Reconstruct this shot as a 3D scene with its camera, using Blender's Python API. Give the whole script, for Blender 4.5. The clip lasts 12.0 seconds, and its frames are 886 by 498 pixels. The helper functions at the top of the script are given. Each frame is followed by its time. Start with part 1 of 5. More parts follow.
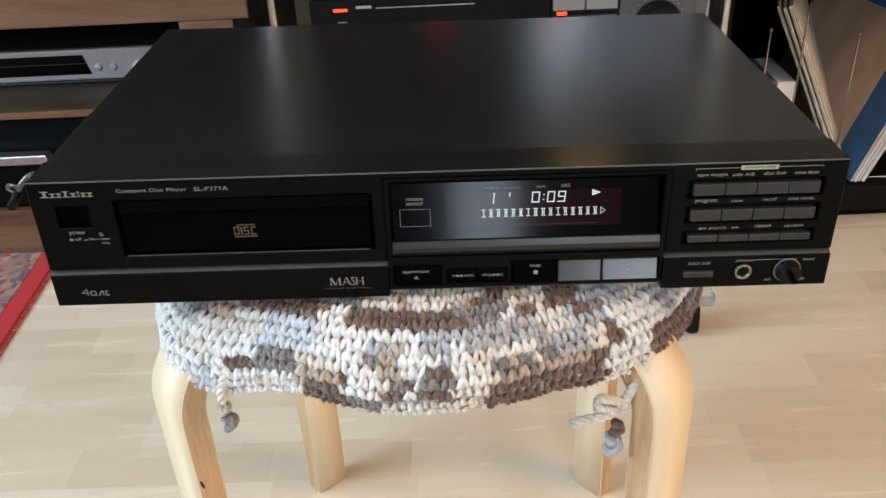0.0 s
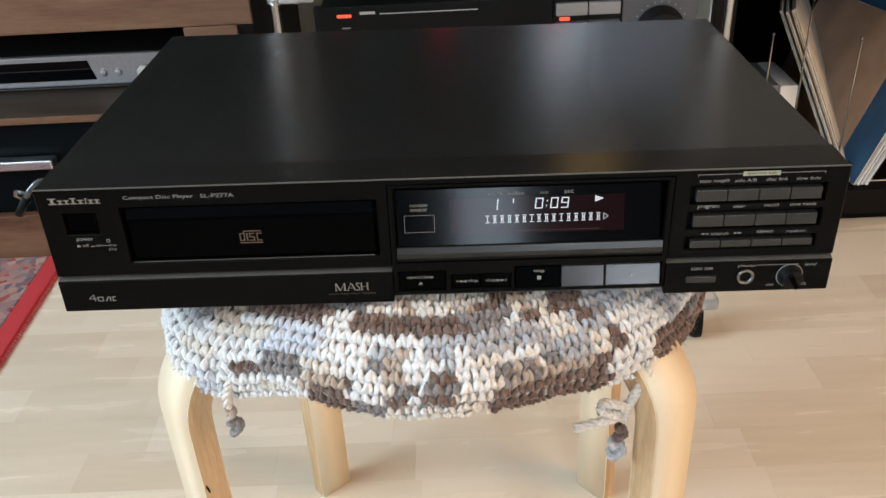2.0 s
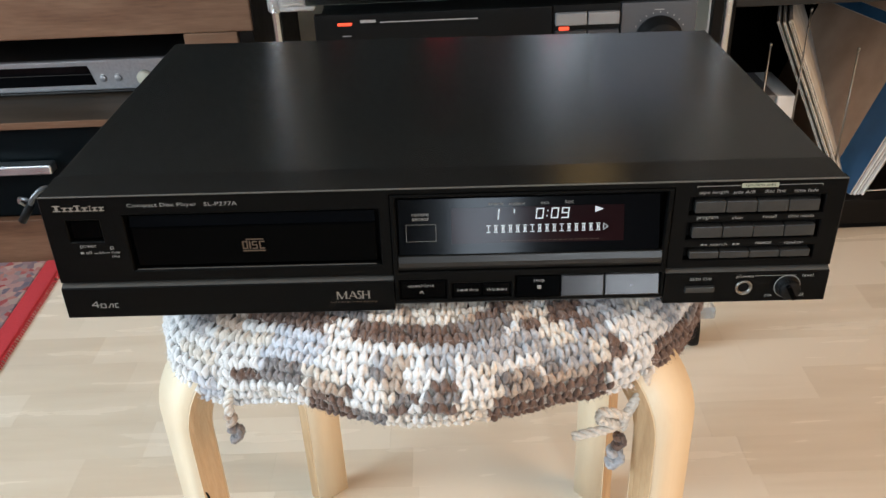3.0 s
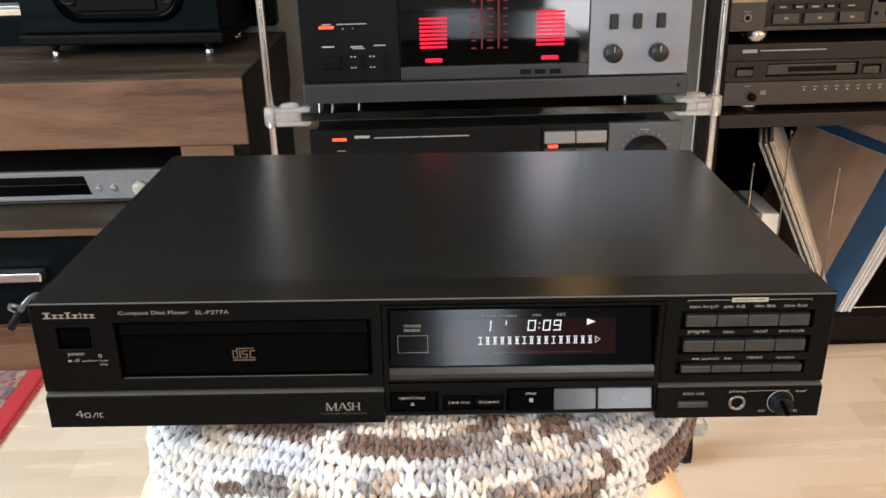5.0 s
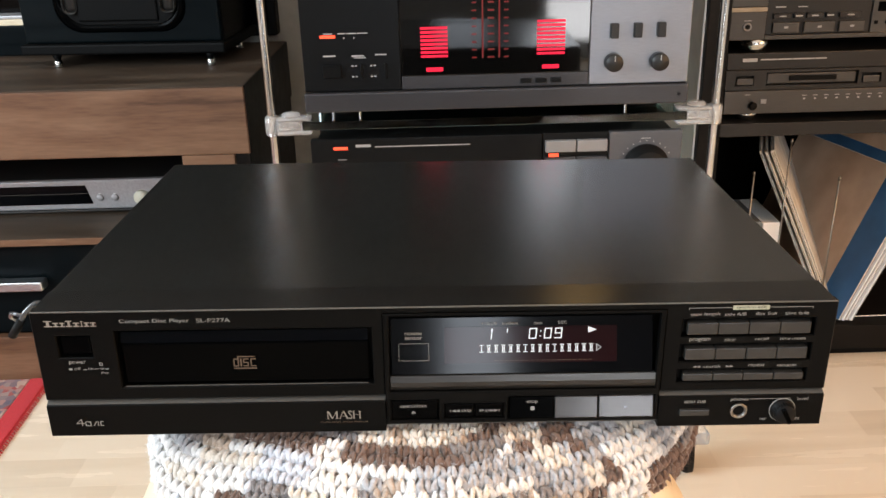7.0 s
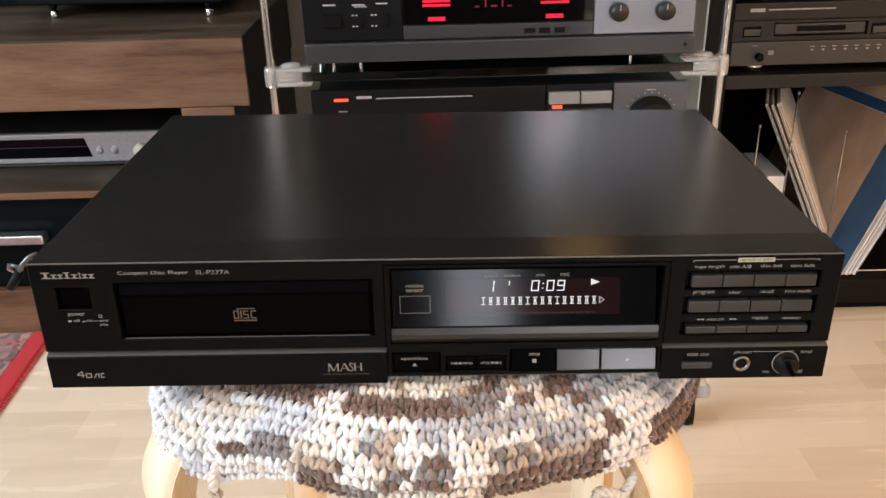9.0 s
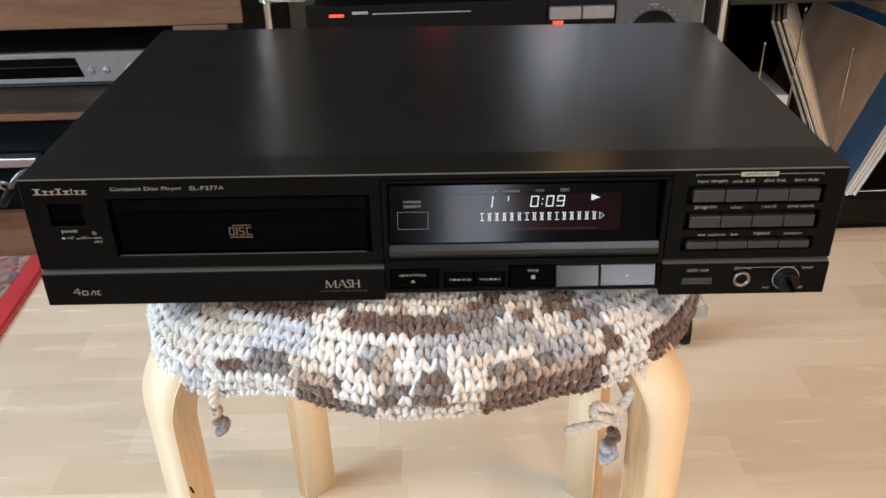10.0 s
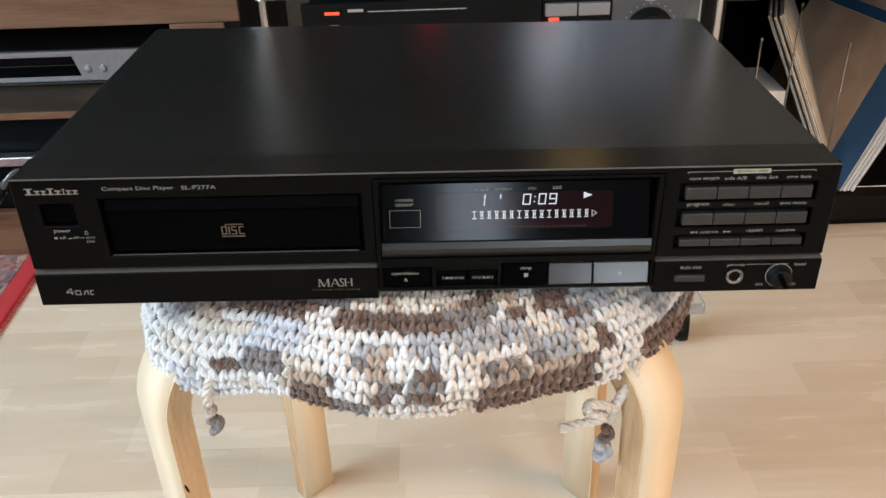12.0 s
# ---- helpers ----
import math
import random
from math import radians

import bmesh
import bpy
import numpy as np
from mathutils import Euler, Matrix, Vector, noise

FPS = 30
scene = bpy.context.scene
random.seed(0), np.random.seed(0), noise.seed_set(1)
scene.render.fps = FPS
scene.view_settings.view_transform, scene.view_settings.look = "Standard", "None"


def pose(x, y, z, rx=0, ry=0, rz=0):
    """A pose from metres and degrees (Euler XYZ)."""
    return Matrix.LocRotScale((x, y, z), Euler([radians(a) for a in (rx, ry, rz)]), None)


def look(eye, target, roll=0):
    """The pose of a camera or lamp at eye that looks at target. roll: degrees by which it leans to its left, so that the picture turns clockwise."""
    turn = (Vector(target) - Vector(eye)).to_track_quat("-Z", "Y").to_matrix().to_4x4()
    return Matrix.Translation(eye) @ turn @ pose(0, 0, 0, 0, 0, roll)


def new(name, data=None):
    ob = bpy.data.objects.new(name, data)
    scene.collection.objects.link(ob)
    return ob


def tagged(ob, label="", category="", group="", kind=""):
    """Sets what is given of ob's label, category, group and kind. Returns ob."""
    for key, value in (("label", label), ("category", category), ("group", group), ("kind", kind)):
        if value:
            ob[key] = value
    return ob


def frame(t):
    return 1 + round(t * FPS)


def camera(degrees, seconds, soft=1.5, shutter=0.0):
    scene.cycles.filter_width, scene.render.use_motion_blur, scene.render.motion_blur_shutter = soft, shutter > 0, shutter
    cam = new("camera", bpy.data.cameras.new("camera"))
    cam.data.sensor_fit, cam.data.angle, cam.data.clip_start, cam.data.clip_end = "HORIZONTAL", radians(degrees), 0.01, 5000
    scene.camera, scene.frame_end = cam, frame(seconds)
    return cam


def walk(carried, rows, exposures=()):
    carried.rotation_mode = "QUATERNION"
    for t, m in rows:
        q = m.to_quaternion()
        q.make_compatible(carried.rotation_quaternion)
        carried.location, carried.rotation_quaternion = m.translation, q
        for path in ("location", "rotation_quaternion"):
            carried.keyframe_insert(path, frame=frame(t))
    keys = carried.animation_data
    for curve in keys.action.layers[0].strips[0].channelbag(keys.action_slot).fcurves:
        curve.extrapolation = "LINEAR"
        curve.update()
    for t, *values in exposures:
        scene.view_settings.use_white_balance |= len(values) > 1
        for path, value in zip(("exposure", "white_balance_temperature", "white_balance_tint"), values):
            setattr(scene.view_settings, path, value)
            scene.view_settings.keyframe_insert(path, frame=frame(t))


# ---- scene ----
cam = camera(54.45, 12.0)
# the player stands a little askew on the soft cover; the path is given in its own upright frame
BASE = 0.475
TIP = Matrix.Translation((0, 0.14, BASE)) @ Matrix.Rotation(radians(0.9), 4, "Y") @ Matrix.Rotation(radians(-0.6), 4, "X") @ Matrix.Translation((0, -0.14, -BASE))
PATH = [
    (0, (0.0051, -0.4050, 0.7434), (-0.0071, 1.3167, -0.2743), -1.90),
    (0.5, (0.0055, -0.4051, 0.7438), (-0.0099, 1.3159, -0.2749), -1.98),
    (1, (0.0056, -0.4055, 0.7439), (-0.0123, 1.3179, -0.2709), -2.07),
    (1.5, (0.0046, -0.4063, 0.7452), (-0.0134, 1.3176, -0.2688), -2.08),
    (2, (0.0047, -0.4072, 0.7463), (-0.0148, 1.3184, -0.2646), -2.10),
    (2.5, (0.0036, -0.4078, 0.7480), (-0.0163, 1.3191, -0.2605), -2.03),
    (2.7, (0.0029, -0.4087, 0.7499), (-0.0144, 1.3177, -0.2597), -1.89),
    (4.3, (0.0006, -0.4107, 0.7490), (0.0155, 1.4146, -0.0685), -0.68),
    (4.5, (0.0008, -0.4108, 0.7491), (0.0163, 1.4265, -0.0409), -0.63),
    (5, (0.0001, -0.4113, 0.7496), (0.0209, 1.4366, -0.0152), -0.53),
    (5.5, (0.0005, -0.4122, 0.7506), (0.0199, 1.4416, 0.0004), -0.58),
    (6, (0.0005, -0.4128, 0.7510), (0.0202, 1.4429, 0.0053), -0.57),
    (6.5, (0.0001, -0.4121, 0.7499), (0.0195, 1.4442, 0.0057), -0.59),
    (8.3, (0.0006, -0.4116, 0.7485), (0.0159, 1.4315, -0.0279), -0.68),
    (8.5, (0.0009, -0.4118, 0.7489), (0.0157, 1.4180, -0.0583), -0.70),
    (9, (0.0004, -0.4069, 0.7450), (0.0129, 1.4077, -0.0959), -0.62),
    (9.5, (0.0013, -0.4042, 0.7399), (0.0139, 1.3587, -0.2048), -0.71),
    (10, (0.0008, -0.4032, 0.7378), (0.0132, 1.3309, -0.2585), -0.76),
    (10.5, (0.0011, -0.4010, 0.7348), (0.0146, 1.3276, -0.2710), -0.74),
    (11, (0.0023, -0.4014, 0.7367), (0.0146, 1.3266, -0.2703), -0.79),
    (11.5, (0.0045, -0.4022, 0.7377), (0.0163, 1.3267, -0.2676), -0.86),
    (12, (0.0050, -0.4028, 0.7384), (0.0166, 1.3276, -0.2643), -1.00),
]
EXPOSURE = [(0.0, -0.70, 6500, 10), (2.7, -0.70, 6500, 10), (4.3, -0.34, 6800, 13), (5.0, -0.26, 6950, 14), (8.3, -0.30, 7200, 17), (9.1, -0.45, 7250, 18), (9.6, -0.56, 7000, 15), (10.5, -0.66, 6750, 12), (12.0, -0.68, 6550, 11)]
walk(cam, [(t, TIP @ look(eye, target, roll)) for t, eye, target, roll in PATH], EXPOSURE)

# ---- world, sun, large lights ----
world = bpy.data.worlds.new("sky")
scene.world = world
world.use_nodes = True
_sky = world.node_tree.nodes.new("ShaderNodeTexSky")
_sky.sky_type = "NISHITA"
_sky.sun_disc = False
_sky.sun_elevation, _sky.sun_rotation = radians(38), radians(200)
world.node_tree.nodes["Background"].inputs[1].default_value = 0.1
world.node_tree.links.new(_sky.outputs[0], world.node_tree.nodes["Background"].inputs[0])


def window_light(name, eye, target, w, h, watts, color):
    lamp = bpy.data.lights.new(name, "AREA")
    lamp.shape, lamp.size, lamp.size_y, lamp.energy, lamp.color = "RECTANGLE", w, h, watts, color
    ob = new(name, lamp)
    ob.matrix_world = look(eye, target)
    return ob


# daylight in the unseen windows behind the viewer, in an added low pane beside them, and in the window of the left wall
window_light("broad_window_daylight", (0.145, -2.62, 0.75), (0.145, 0, 0.75), 0.22, 0.46, 9, (0.70, 0.84, 1.0))
window_light("narrow_window_daylight", (0.60, -2.62, 1.43), (0.60, 0, 1.43), 0.20, 0.58, 36, (0.76, 0.88, 1.0))
# low lamp added to put a bright patch in the meter glass and keys
window_light("added_low_light", (0.705, -2.62, 0.19), (0.705, 0, 0.19), 0.33, 0.19, 3.4, (0.85, 0.93, 1.0))
window_light("window_daylight", (-2.17, -0.60, 1.55), (0, -0.60, 1.55), 1.5, 1.3, 146, (0.68, 0.86, 1.0))
# low sun warms the curtained window of the right wall
window_light("curtain_daylight", (2.17, -0.70, 1.40), (0, -0.70, 1.40), 1.16, 1.2, 62, (1.0, 0.56, 0.23))


# ---- materials ----
def mat(name, color, rough=0.5, metal=0.0, spec=0.5, coat=0.0):
    m = bpy.data.materials.new(name)
    m.use_nodes = True
    b = m.node_tree.nodes["Principled BSDF"]
    b.inputs["Base Color"].default_value = (*color, 1)
    b.inputs["Roughness"].default_value = rough
    b.inputs["Metallic"].default_value = metal
    b.inputs["Specular IOR Level"].default_value = spec
    b.inputs["Coat Weight"].default_value = coat
    return m


def node(m, kind, **values):
    n = m.node_tree.nodes.new(kind)
    for k, v in values.items():
        n.inputs[k.replace("_", " ")].default_value = v
    return n


def link(m, a, b):
    m.node_tree.links.new(a, b)


def bsdf(m):
    return m.node_tree.nodes["Principled BSDF"]


def coords(m, scale=(1, 1, 1), obj=True):
    tc = m.node_tree.nodes.new("ShaderNodeTexCoord")
    mp = m.node_tree.nodes.new("ShaderNodeMapping")
    mp.inputs["Scale"].default_value = scale
    link(m, tc.outputs["Object"], mp.inputs["Vector"])
    return mp.outputs["Vector"]


def ramp(m, fac, stops):
    r = m.node_tree.nodes.new("ShaderNodeValToRGB")
    el = r.color_ramp.elements
    while len(el) < len(stops):
        el.new(0.5)
    for e, (p, c) in zip(el, stops):
        e.position, e.color = p, (*c, 1)
    link(m, fac, r.inputs[0])
    return r.outputs[0]


def bump(m, fac, strength=0.2, distance=0.001):
    b = node(m, "ShaderNodeBump", Strength=strength, Distance=distance)
    link(m, fac, b.inputs["Height"])
    link(m, b.outputs[0], bsdf(m).inputs["Normal"])


def vary(m, stops, scale=40.0, detail=4.0, stretch=(1, 1, 1), bump_s=0.0, dist=0.0005, rough=None):
    """Colour, relief and gloss of a material from one stretched noise."""
    n = node(m, "ShaderNodeTexNoise", Scale=scale, Detail=detail)
    link(m, coords(m, stretch), n.inputs["Vector"])
    link(m, ramp(m, n.outputs[0], stops), bsdf(m).inputs["Base Color"])
    if bump_s:
        bump(m, n.outputs[0], bump_s, dist)
    if rough:
        mr = node(m, "ShaderNodeMapRange", From_Min=0.3, From_Max=0.7, To_Min=rough[0], To_Max=rough[1])
        link(m, n.outputs[0], mr.inputs[0])
        link(m, mr.outputs[0], bsdf(m).inputs["Roughness"])
    return m


def glow(name, color, strength):
    m = mat(name, (0.02, 0.02, 0.02), 0.4, spec=0.05)
    bsdf(m).inputs["Emission Color"].default_value = (*color, 1)
    bsdf(m).inputs["Emission Strength"].default_value = strength
    return m


def wood(name, dark, mid, light, along="x", scale=1.0, rough=(0.4, 0.55), spec=0.4):
    """Streaky wood grain along one axis, with knots and a fine pore relief."""
    m = mat(name, mid, 0.45, spec=spec)
    st = {"x": (1, 9, 9), "y": (9, 1, 9), "z": (9, 9, 1)}[along]
    v = coords(m, [s * scale for s in st])
    big = node(m, "ShaderNodeTexNoise", Scale=2.2, Detail=5.0, Distortion=0.8)
    fine = node(m, "ShaderNodeTexNoise", Scale=26.0, Detail=3.0)
    link(m, v, big.inputs["Vector"])
    link(m, v, fine.inputs["Vector"])
    mix = node(m, "ShaderNodeMath")
    mix.operation = "MULTIPLY_ADD"
    mix.inputs[1].default_value = 0.3
    link(m, fine.outputs[0], mix.inputs[0])
    link(m, big.outputs[0], mix.inputs[2])
    link(m, ramp(m, mix.outputs[0], [(0.42, dark), (0.62, mid), (0.85, light)]), bsdf(m).inputs["Base Color"])
    mr = node(m, "ShaderNodeMapRange", From_Min=0.3, From_Max=0.9, To_Min=rough[0], To_Max=rough[1])
    link(m, mix.outputs[0], mr.inputs[0])
    link(m, mr.outputs[0], bsdf(m).inputs["Roughness"])
    bump(m, fine.outputs[0], 0.12, 0.0004)
    return m


# the disc player
M_LID = vary(mat("satin_black_paint", (0.0062, 0.0064, 0.0062), 0.28, spec=0.60), [(0.35, (0.0080, 0.0088, 0.0085)), (0.65, (0.0092, 0.0100, 0.0096))], 1200, 2, rough=(0.235, 0.242))
M_PLASTIC = vary(mat("black_plastic", (0.0018, 0.0019, 0.0019), 0.4, spec=0.065), [(0.3, (0.0014, 0.0015, 0.0015)), (0.7, (0.0022, 0.0022, 0.0021))], 700, 3, bump_s=0.05, dist=0.0002, rough=(0.34, 0.44))
M_STRIP = vary(mat("satin_black_strip", (0.004, 0.004, 0.004), 0.24, spec=0.28), [(0.35, (0.0050, 0.0051, 0.0050)), (0.65, (0.0064, 0.0064, 0.0060))], 1200, 2, rough=(0.21, 0.25))
M_GLOSS = mat("gloss_black_plastic", (0.0007, 0.0008, 0.0009), 0.2, spec=0.022)
M_PANE = mat("smoked_display_pane", (0.0008, 0.0010, 0.0016), 0.11, spec=0.13)
M_METER = mat("meter_glass", (0.002, 0.002, 0.002), 0.05, spec=0.6)
M_VFD = mat("display_filter", (0.010, 0.0028, 0.0036), 0.11, spec=0.13)
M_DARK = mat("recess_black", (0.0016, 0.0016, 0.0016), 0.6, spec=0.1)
M_BAR = vary(mat("brushed_grey_bar", (0.024, 0.022, 0.020), 0.3, 0.6), [(0.3, (0.020, 0.0185, 0.017)), (0.7, (0.028, 0.026, 0.024))], 60, 3, (1, 40, 40), rough=(0.28, 0.4))
M_BUTTON = vary(mat("button_black", (0.007, 0.007, 0.007), 0.32, spec=0.35), [(0.3, (0.019, 0.0188, 0.018)), (0.7, (0.023, 0.0226, 0.0215))], 500, 2, rough=(0.3, 0.38))
M_KEY = mat("transport_key_grey", (0.075, 0.077, 0.081), 0.18, 0.65, spec=0.3)
M_PRINT = mat("printed_grey", (0.23, 0.225, 0.21), 0.6)
M_PRINT_B = mat("printed_cream", (0.21, 0.185, 0.155), 0.6)
M_BADGE = mat("printed_khaki", (0.32, 0.33, 0.24), 0.6)
M_LOGO = mat("printed_bronze", (0.078, 0.050, 0.031), 0.5)
# paler tone that paints the light caught along thin edges
M_EDGE = mat("lit_edge_tone", (0.062, 0.060, 0.055), 0.4, 0.1, spec=0.25)
M_TOP_EDGE = mat("lighter_edge", (0.11, 0.107, 0.098), 0.35, 0.4, spec=0.4)
M_CHROME = vary(mat("chrome", (0.58, 0.59, 0.59), 0.14, 1.0), [(0.3, (0.50, 0.51, 0.51)), (0.7, (0.56, 0.57, 0.57))], 12, 2, rough=(0.2, 0.24))
M_NICKEL = mat("dull_nickel", (0.22, 0.21, 0.195), 0.34, 1.0)
M_RUBBER = mat("black_rubber", (0.004, 0.004, 0.004), 0.55, spec=0.12)
M_WHITE_GLOW = glow("display_white", (0.86, 0.95, 1.0), 1.3)
M_DIM_GLOW = glow("display_white_dim", (0.86, 0.95, 1.0), 0.8)
M_RED_GLOW = glow("meter_red", (1.0, 0.004, 0.05), 1.5)
M_RED_DIM = glow("meter_red_dim", (1.0, 0.012, 0.02), 0.22)
M_LED = glow("lamp_orange_red", (1.0, 0.085, 0.035), 2.8)

# furniture and room
M_BIRCH = wood("birch", (0.72, 0.58, 0.40), (0.75, 0.62, 0.44), (0.78, 0.66, 0.48), "z", 2.0, (0.4, 0.5))
# tan of the ply edges, darkened further for shade on the inner ones
M_PLY = wood("shaded_ply_edge", (0.40, 0.25, 0.13), (0.48, 0.32, 0.175), (0.56, 0.39, 0.23), "z", 5.0, (0.45, 0.6))
M_OAK = wood("brown_oak", (0.062, 0.028, 0.015), (0.128, 0.062, 0.033), (0.178, 0.097, 0.056), "x", 1.3, (0.5, 0.65), 0.3)
M_OAK_TOP = wood("grey_brown_oak", (0.026, 0.017, 0.011), (0.050, 0.034, 0.023), (0.084, 0.060, 0.043), "x", 1.3, (0.42, 0.55), 0.2)
M_BLACKBROWN = wood("black_brown_veneer", (0.0025, 0.0021, 0.002), (0.0042, 0.0035, 0.0031), (0.007, 0.0058, 0.005), "x", 2.0, (0.4, 0.5), 0.12)
M_DRAWER = vary(mat("black_drawer", (0.004, 0.007, 0.008), 0.4, spec=0.06), [(0.3, (0.0016, 0.0032, 0.0040)), (0.7, (0.0028, 0.0048, 0.0057))], 12, 4, (0.3, 6, 6), rough=(0.3, 0.45))
M_ALU = vary(mat("aluminium", (0.6, 0.62, 0.64), 0.3, 1.0), [(0.3, (0.55, 0.57, 0.59)), (0.7, (0.66, 0.68, 0.7))], 30, 3, (1, 20, 20), rough=(0.25, 0.38))
M_SILVER = vary(mat("silver_plastic", (0.40, 0.39, 0.40), 0.38, 0.4), [(0.3, (0.37, 0.36, 0.37)), (0.7, (0.44, 0.43, 0.44))], 300, 2, rough=(0.34, 0.42))
M_AMP = vary(mat("amp_black_alu", (0.008, 0.0085, 0.009), 0.36, 0.1, spec=0.12), [(0.3, (0.004, 0.0043, 0.0046)), (0.7, (0.0058, 0.0062, 0.0066))], 90, 3, (1, 30, 30), rough=(0.32, 0.42))
M_AMP_GREY = vary(mat("amp_grey_alu", (0.125, 0.133, 0.152), 0.34, 0.55), [(0.3, (0.185, 0.197, 0.225)), (0.7, (0.225, 0.238, 0.268))], 90, 3, (1, 30, 30), rough=(0.3, 0.4))
# dimmer copy of the amp grey for the panel that gets less light
M_AMP_GREY_DIM = vary(mat("dimmed_grey_alu", (0.075, 0.078, 0.086), 0.36, 0.5), [(0.3, (0.068, 0.071, 0.079)), (0.7, (0.085, 0.088, 0.097))], 90, 3, (1, 30, 30), rough=(0.3, 0.4))
M_AMP_MID = vary(mat("amp_dark_grey_alu", (0.045, 0.045, 0.05), 0.34, 0.4), [(0.3, (0.030, 0.0305, 0.034)), (0.7, (0.040, 0.0405, 0.045))], 90, 3, (1, 30, 30), rough=(0.3, 0.4))
M_DECK = vary(mat("deck_titanium", (0.058, 0.056, 0.054), 0.4, 0.35), [(0.3, (0.040, 0.0385, 0.037)), (0.7, (0.052, 0.050, 0.047))], 90, 3, (1, 25, 25), rough=(0.35, 0.45))
M_DECK_D = vary(mat("deck_dark", (0.025, 0.0245, 0.0245), 0.4, 0.3, spec=0.35), [(0.3, (0.015, 0.015, 0.015)), (0.7, (0.021, 0.0205, 0.020))], 90, 3, (1, 25, 25), rough=(0.35, 0.45))
M_CLAD = vary(mat("grey_beige_board", (0.74, 0.71, 0.66), 0.6), [(0.3, (0.70, 0.67, 0.62)), (0.7, (0.76, 0.73, 0.68))], 20, 4)
M_MARK = mat("marking_grey", (0.30, 0.30, 0.30), 0.5)
M_KEYLIGHT = mat("light_grey_key", (0.20, 0.20, 0.205), 0.35, 0.3)
M_WALL = vary(mat("painted_wall", (0.66, 0.60, 0.52), 0.8), [(0.3, (0.63, 0.57, 0.49)), (0.7, (0.69, 0.63, 0.55))], 30, 5, bump_s=0.15, dist=0.001)
# unseen south wall, made dark so that glossy fronts reflect less
M_WALL_DARK = vary(mat("darkened_unseen_wall", (0.14, 0.15, 0.155), 0.8), [(0.3, (0.13, 0.14, 0.145)), (0.7, (0.155, 0.165, 0.17))], 30, 5, bump_s=0.15, dist=0.001)
# grey of the back wall, with the shade behind the furniture put in
M_WALL_GREY = vary(mat("shade_grey_wall", (0.43, 0.41, 0.38), 0.8), [(0.3, (0.20, 0.19, 0.175)), (0.7, (0.235, 0.225, 0.205))], 30, 5, bump_s=0.15, dist=0.001)
M_CEIL = vary(mat("ceiling_paint", (0.78, 0.77, 0.75), 0.85), [(0.3, (0.76, 0.75, 0.73)), (0.7, (0.8, 0.79, 0.77))], 30, 5, bump_s=0.1)
M_FRAME = mat("white_frame", (0.75, 0.75, 0.74), 0.4)
M_PAPER = vary(mat("sleeve_paper_white", (0.62, 0.58, 0.52), 0.7), [(0.3, (0.5, 0.45, 0.38)), (0.7, (0.72, 0.69, 0.64))], 25, 4)
M_KRAFT = vary(mat("kraft_card", (0.45, 0.31, 0.21), 0.7), [(0.3, (0.37, 0.255, 0.18)), (0.7, (0.53, 0.385, 0.285))], 14, 6, rough=(0.55, 0.75))
M_CHAMPAGNE = vary(mat("champagne_trim", (0.26, 0.21, 0.15), 0.4, 0.4), [(0.3, (0.24, 0.19, 0.135)), (0.7, (0.29, 0.235, 0.17))], 60, 2, rough=(0.35, 0.45))
# glow added to throw a warm reflection on the player's top strip
M_AMBER = glow("added_amber_glow", (1.0, 0.64, 0.24), 6.5)
M_BLUE = vary(mat("blue_card", (0.012, 0.06, 0.16), 0.55), [(0.35, (0.010, 0.070, 0.17)), (0.7, (0.022, 0.105, 0.23))], 18, 5)
M_RUG_RED = vary(mat("rug_red_wool", (0.42, 0.02, 0.03), 0.95), [(0.3, (0.40, 0.022, 0.03)), (0.7, (0.60, 0.045, 0.055))], 500, 3, bump_s=0.8, dist=0.002)
M_CABLE = mat("grey_cable", (0.05, 0.055, 0.06), 0.15, spec=0.8)
M_CREAM = mat("cream_knob", (0.62, 0.58, 0.46), 0.45)

# green tint deepened to stand in for the dark gap behind the shelf
M_GLASS = mat("darkened_green_glass", (0.16, 0.30, 0.285), 0.02, spec=0.3)
bsdf(M_GLASS).inputs["Transmission Weight"].default_value = 1.0
bsdf(M_GLASS).inputs["IOR"].default_value = 1.5
M_ACRYL = mat("clear_acrylic", (0.95, 0.96, 0.96), 0.10)
bsdf(M_ACRYL).inputs["Transmission Weight"].default_value = 0.8
bsdf(M_ACRYL).inputs["IOR"].default_value = 1.49

# rug field: small woven blotches in red, cream and slate
M_RUG = mat("rug_pattern_wool", (0.3, 0.15, 0.13), 0.95)
_v = node(M_RUG, "ShaderNodeTexVoronoi", Scale=85.0)
link(M_RUG, coords(M_RUG), _v.inputs["Vector"])
_sep = node(M_RUG, "ShaderNodeSeparateColor")
link(M_RUG, _v.outputs["Color"], _sep.inputs[0])
link(M_RUG, ramp(M_RUG, _sep.outputs[0], [(0.0, (0.30, 0.03, 0.035)), (0.35, (0.42, 0.30, 0.24)), (0.6, (0.12, 0.10, 0.13)), (0.8, (0.36, 0.20, 0.18))]), bsdf(M_RUG).inputs["Base Color"])
_n = node(M_RUG, "ShaderNodeTexNoise", Scale=600.0)
link(M_RUG, coords(M_RUG), _n.inputs["Vector"])
bump(M_RUG, _n.outputs[0], 0.8, 0.002)

# laminate floor: each strip gets its own tone, with fine grain along it
M_FLOOR = mat("beech_laminate", (0.5, 0.38, 0.27), 0.3, spec=0.5)
_oi = M_FLOOR.node_tree.nodes.new("ShaderNodeObjectInfo")
_gm = M_FLOOR.node_tree.nodes.new("ShaderNodeNewGeometry")
_tone = node(M_FLOOR, "ShaderNodeMath")
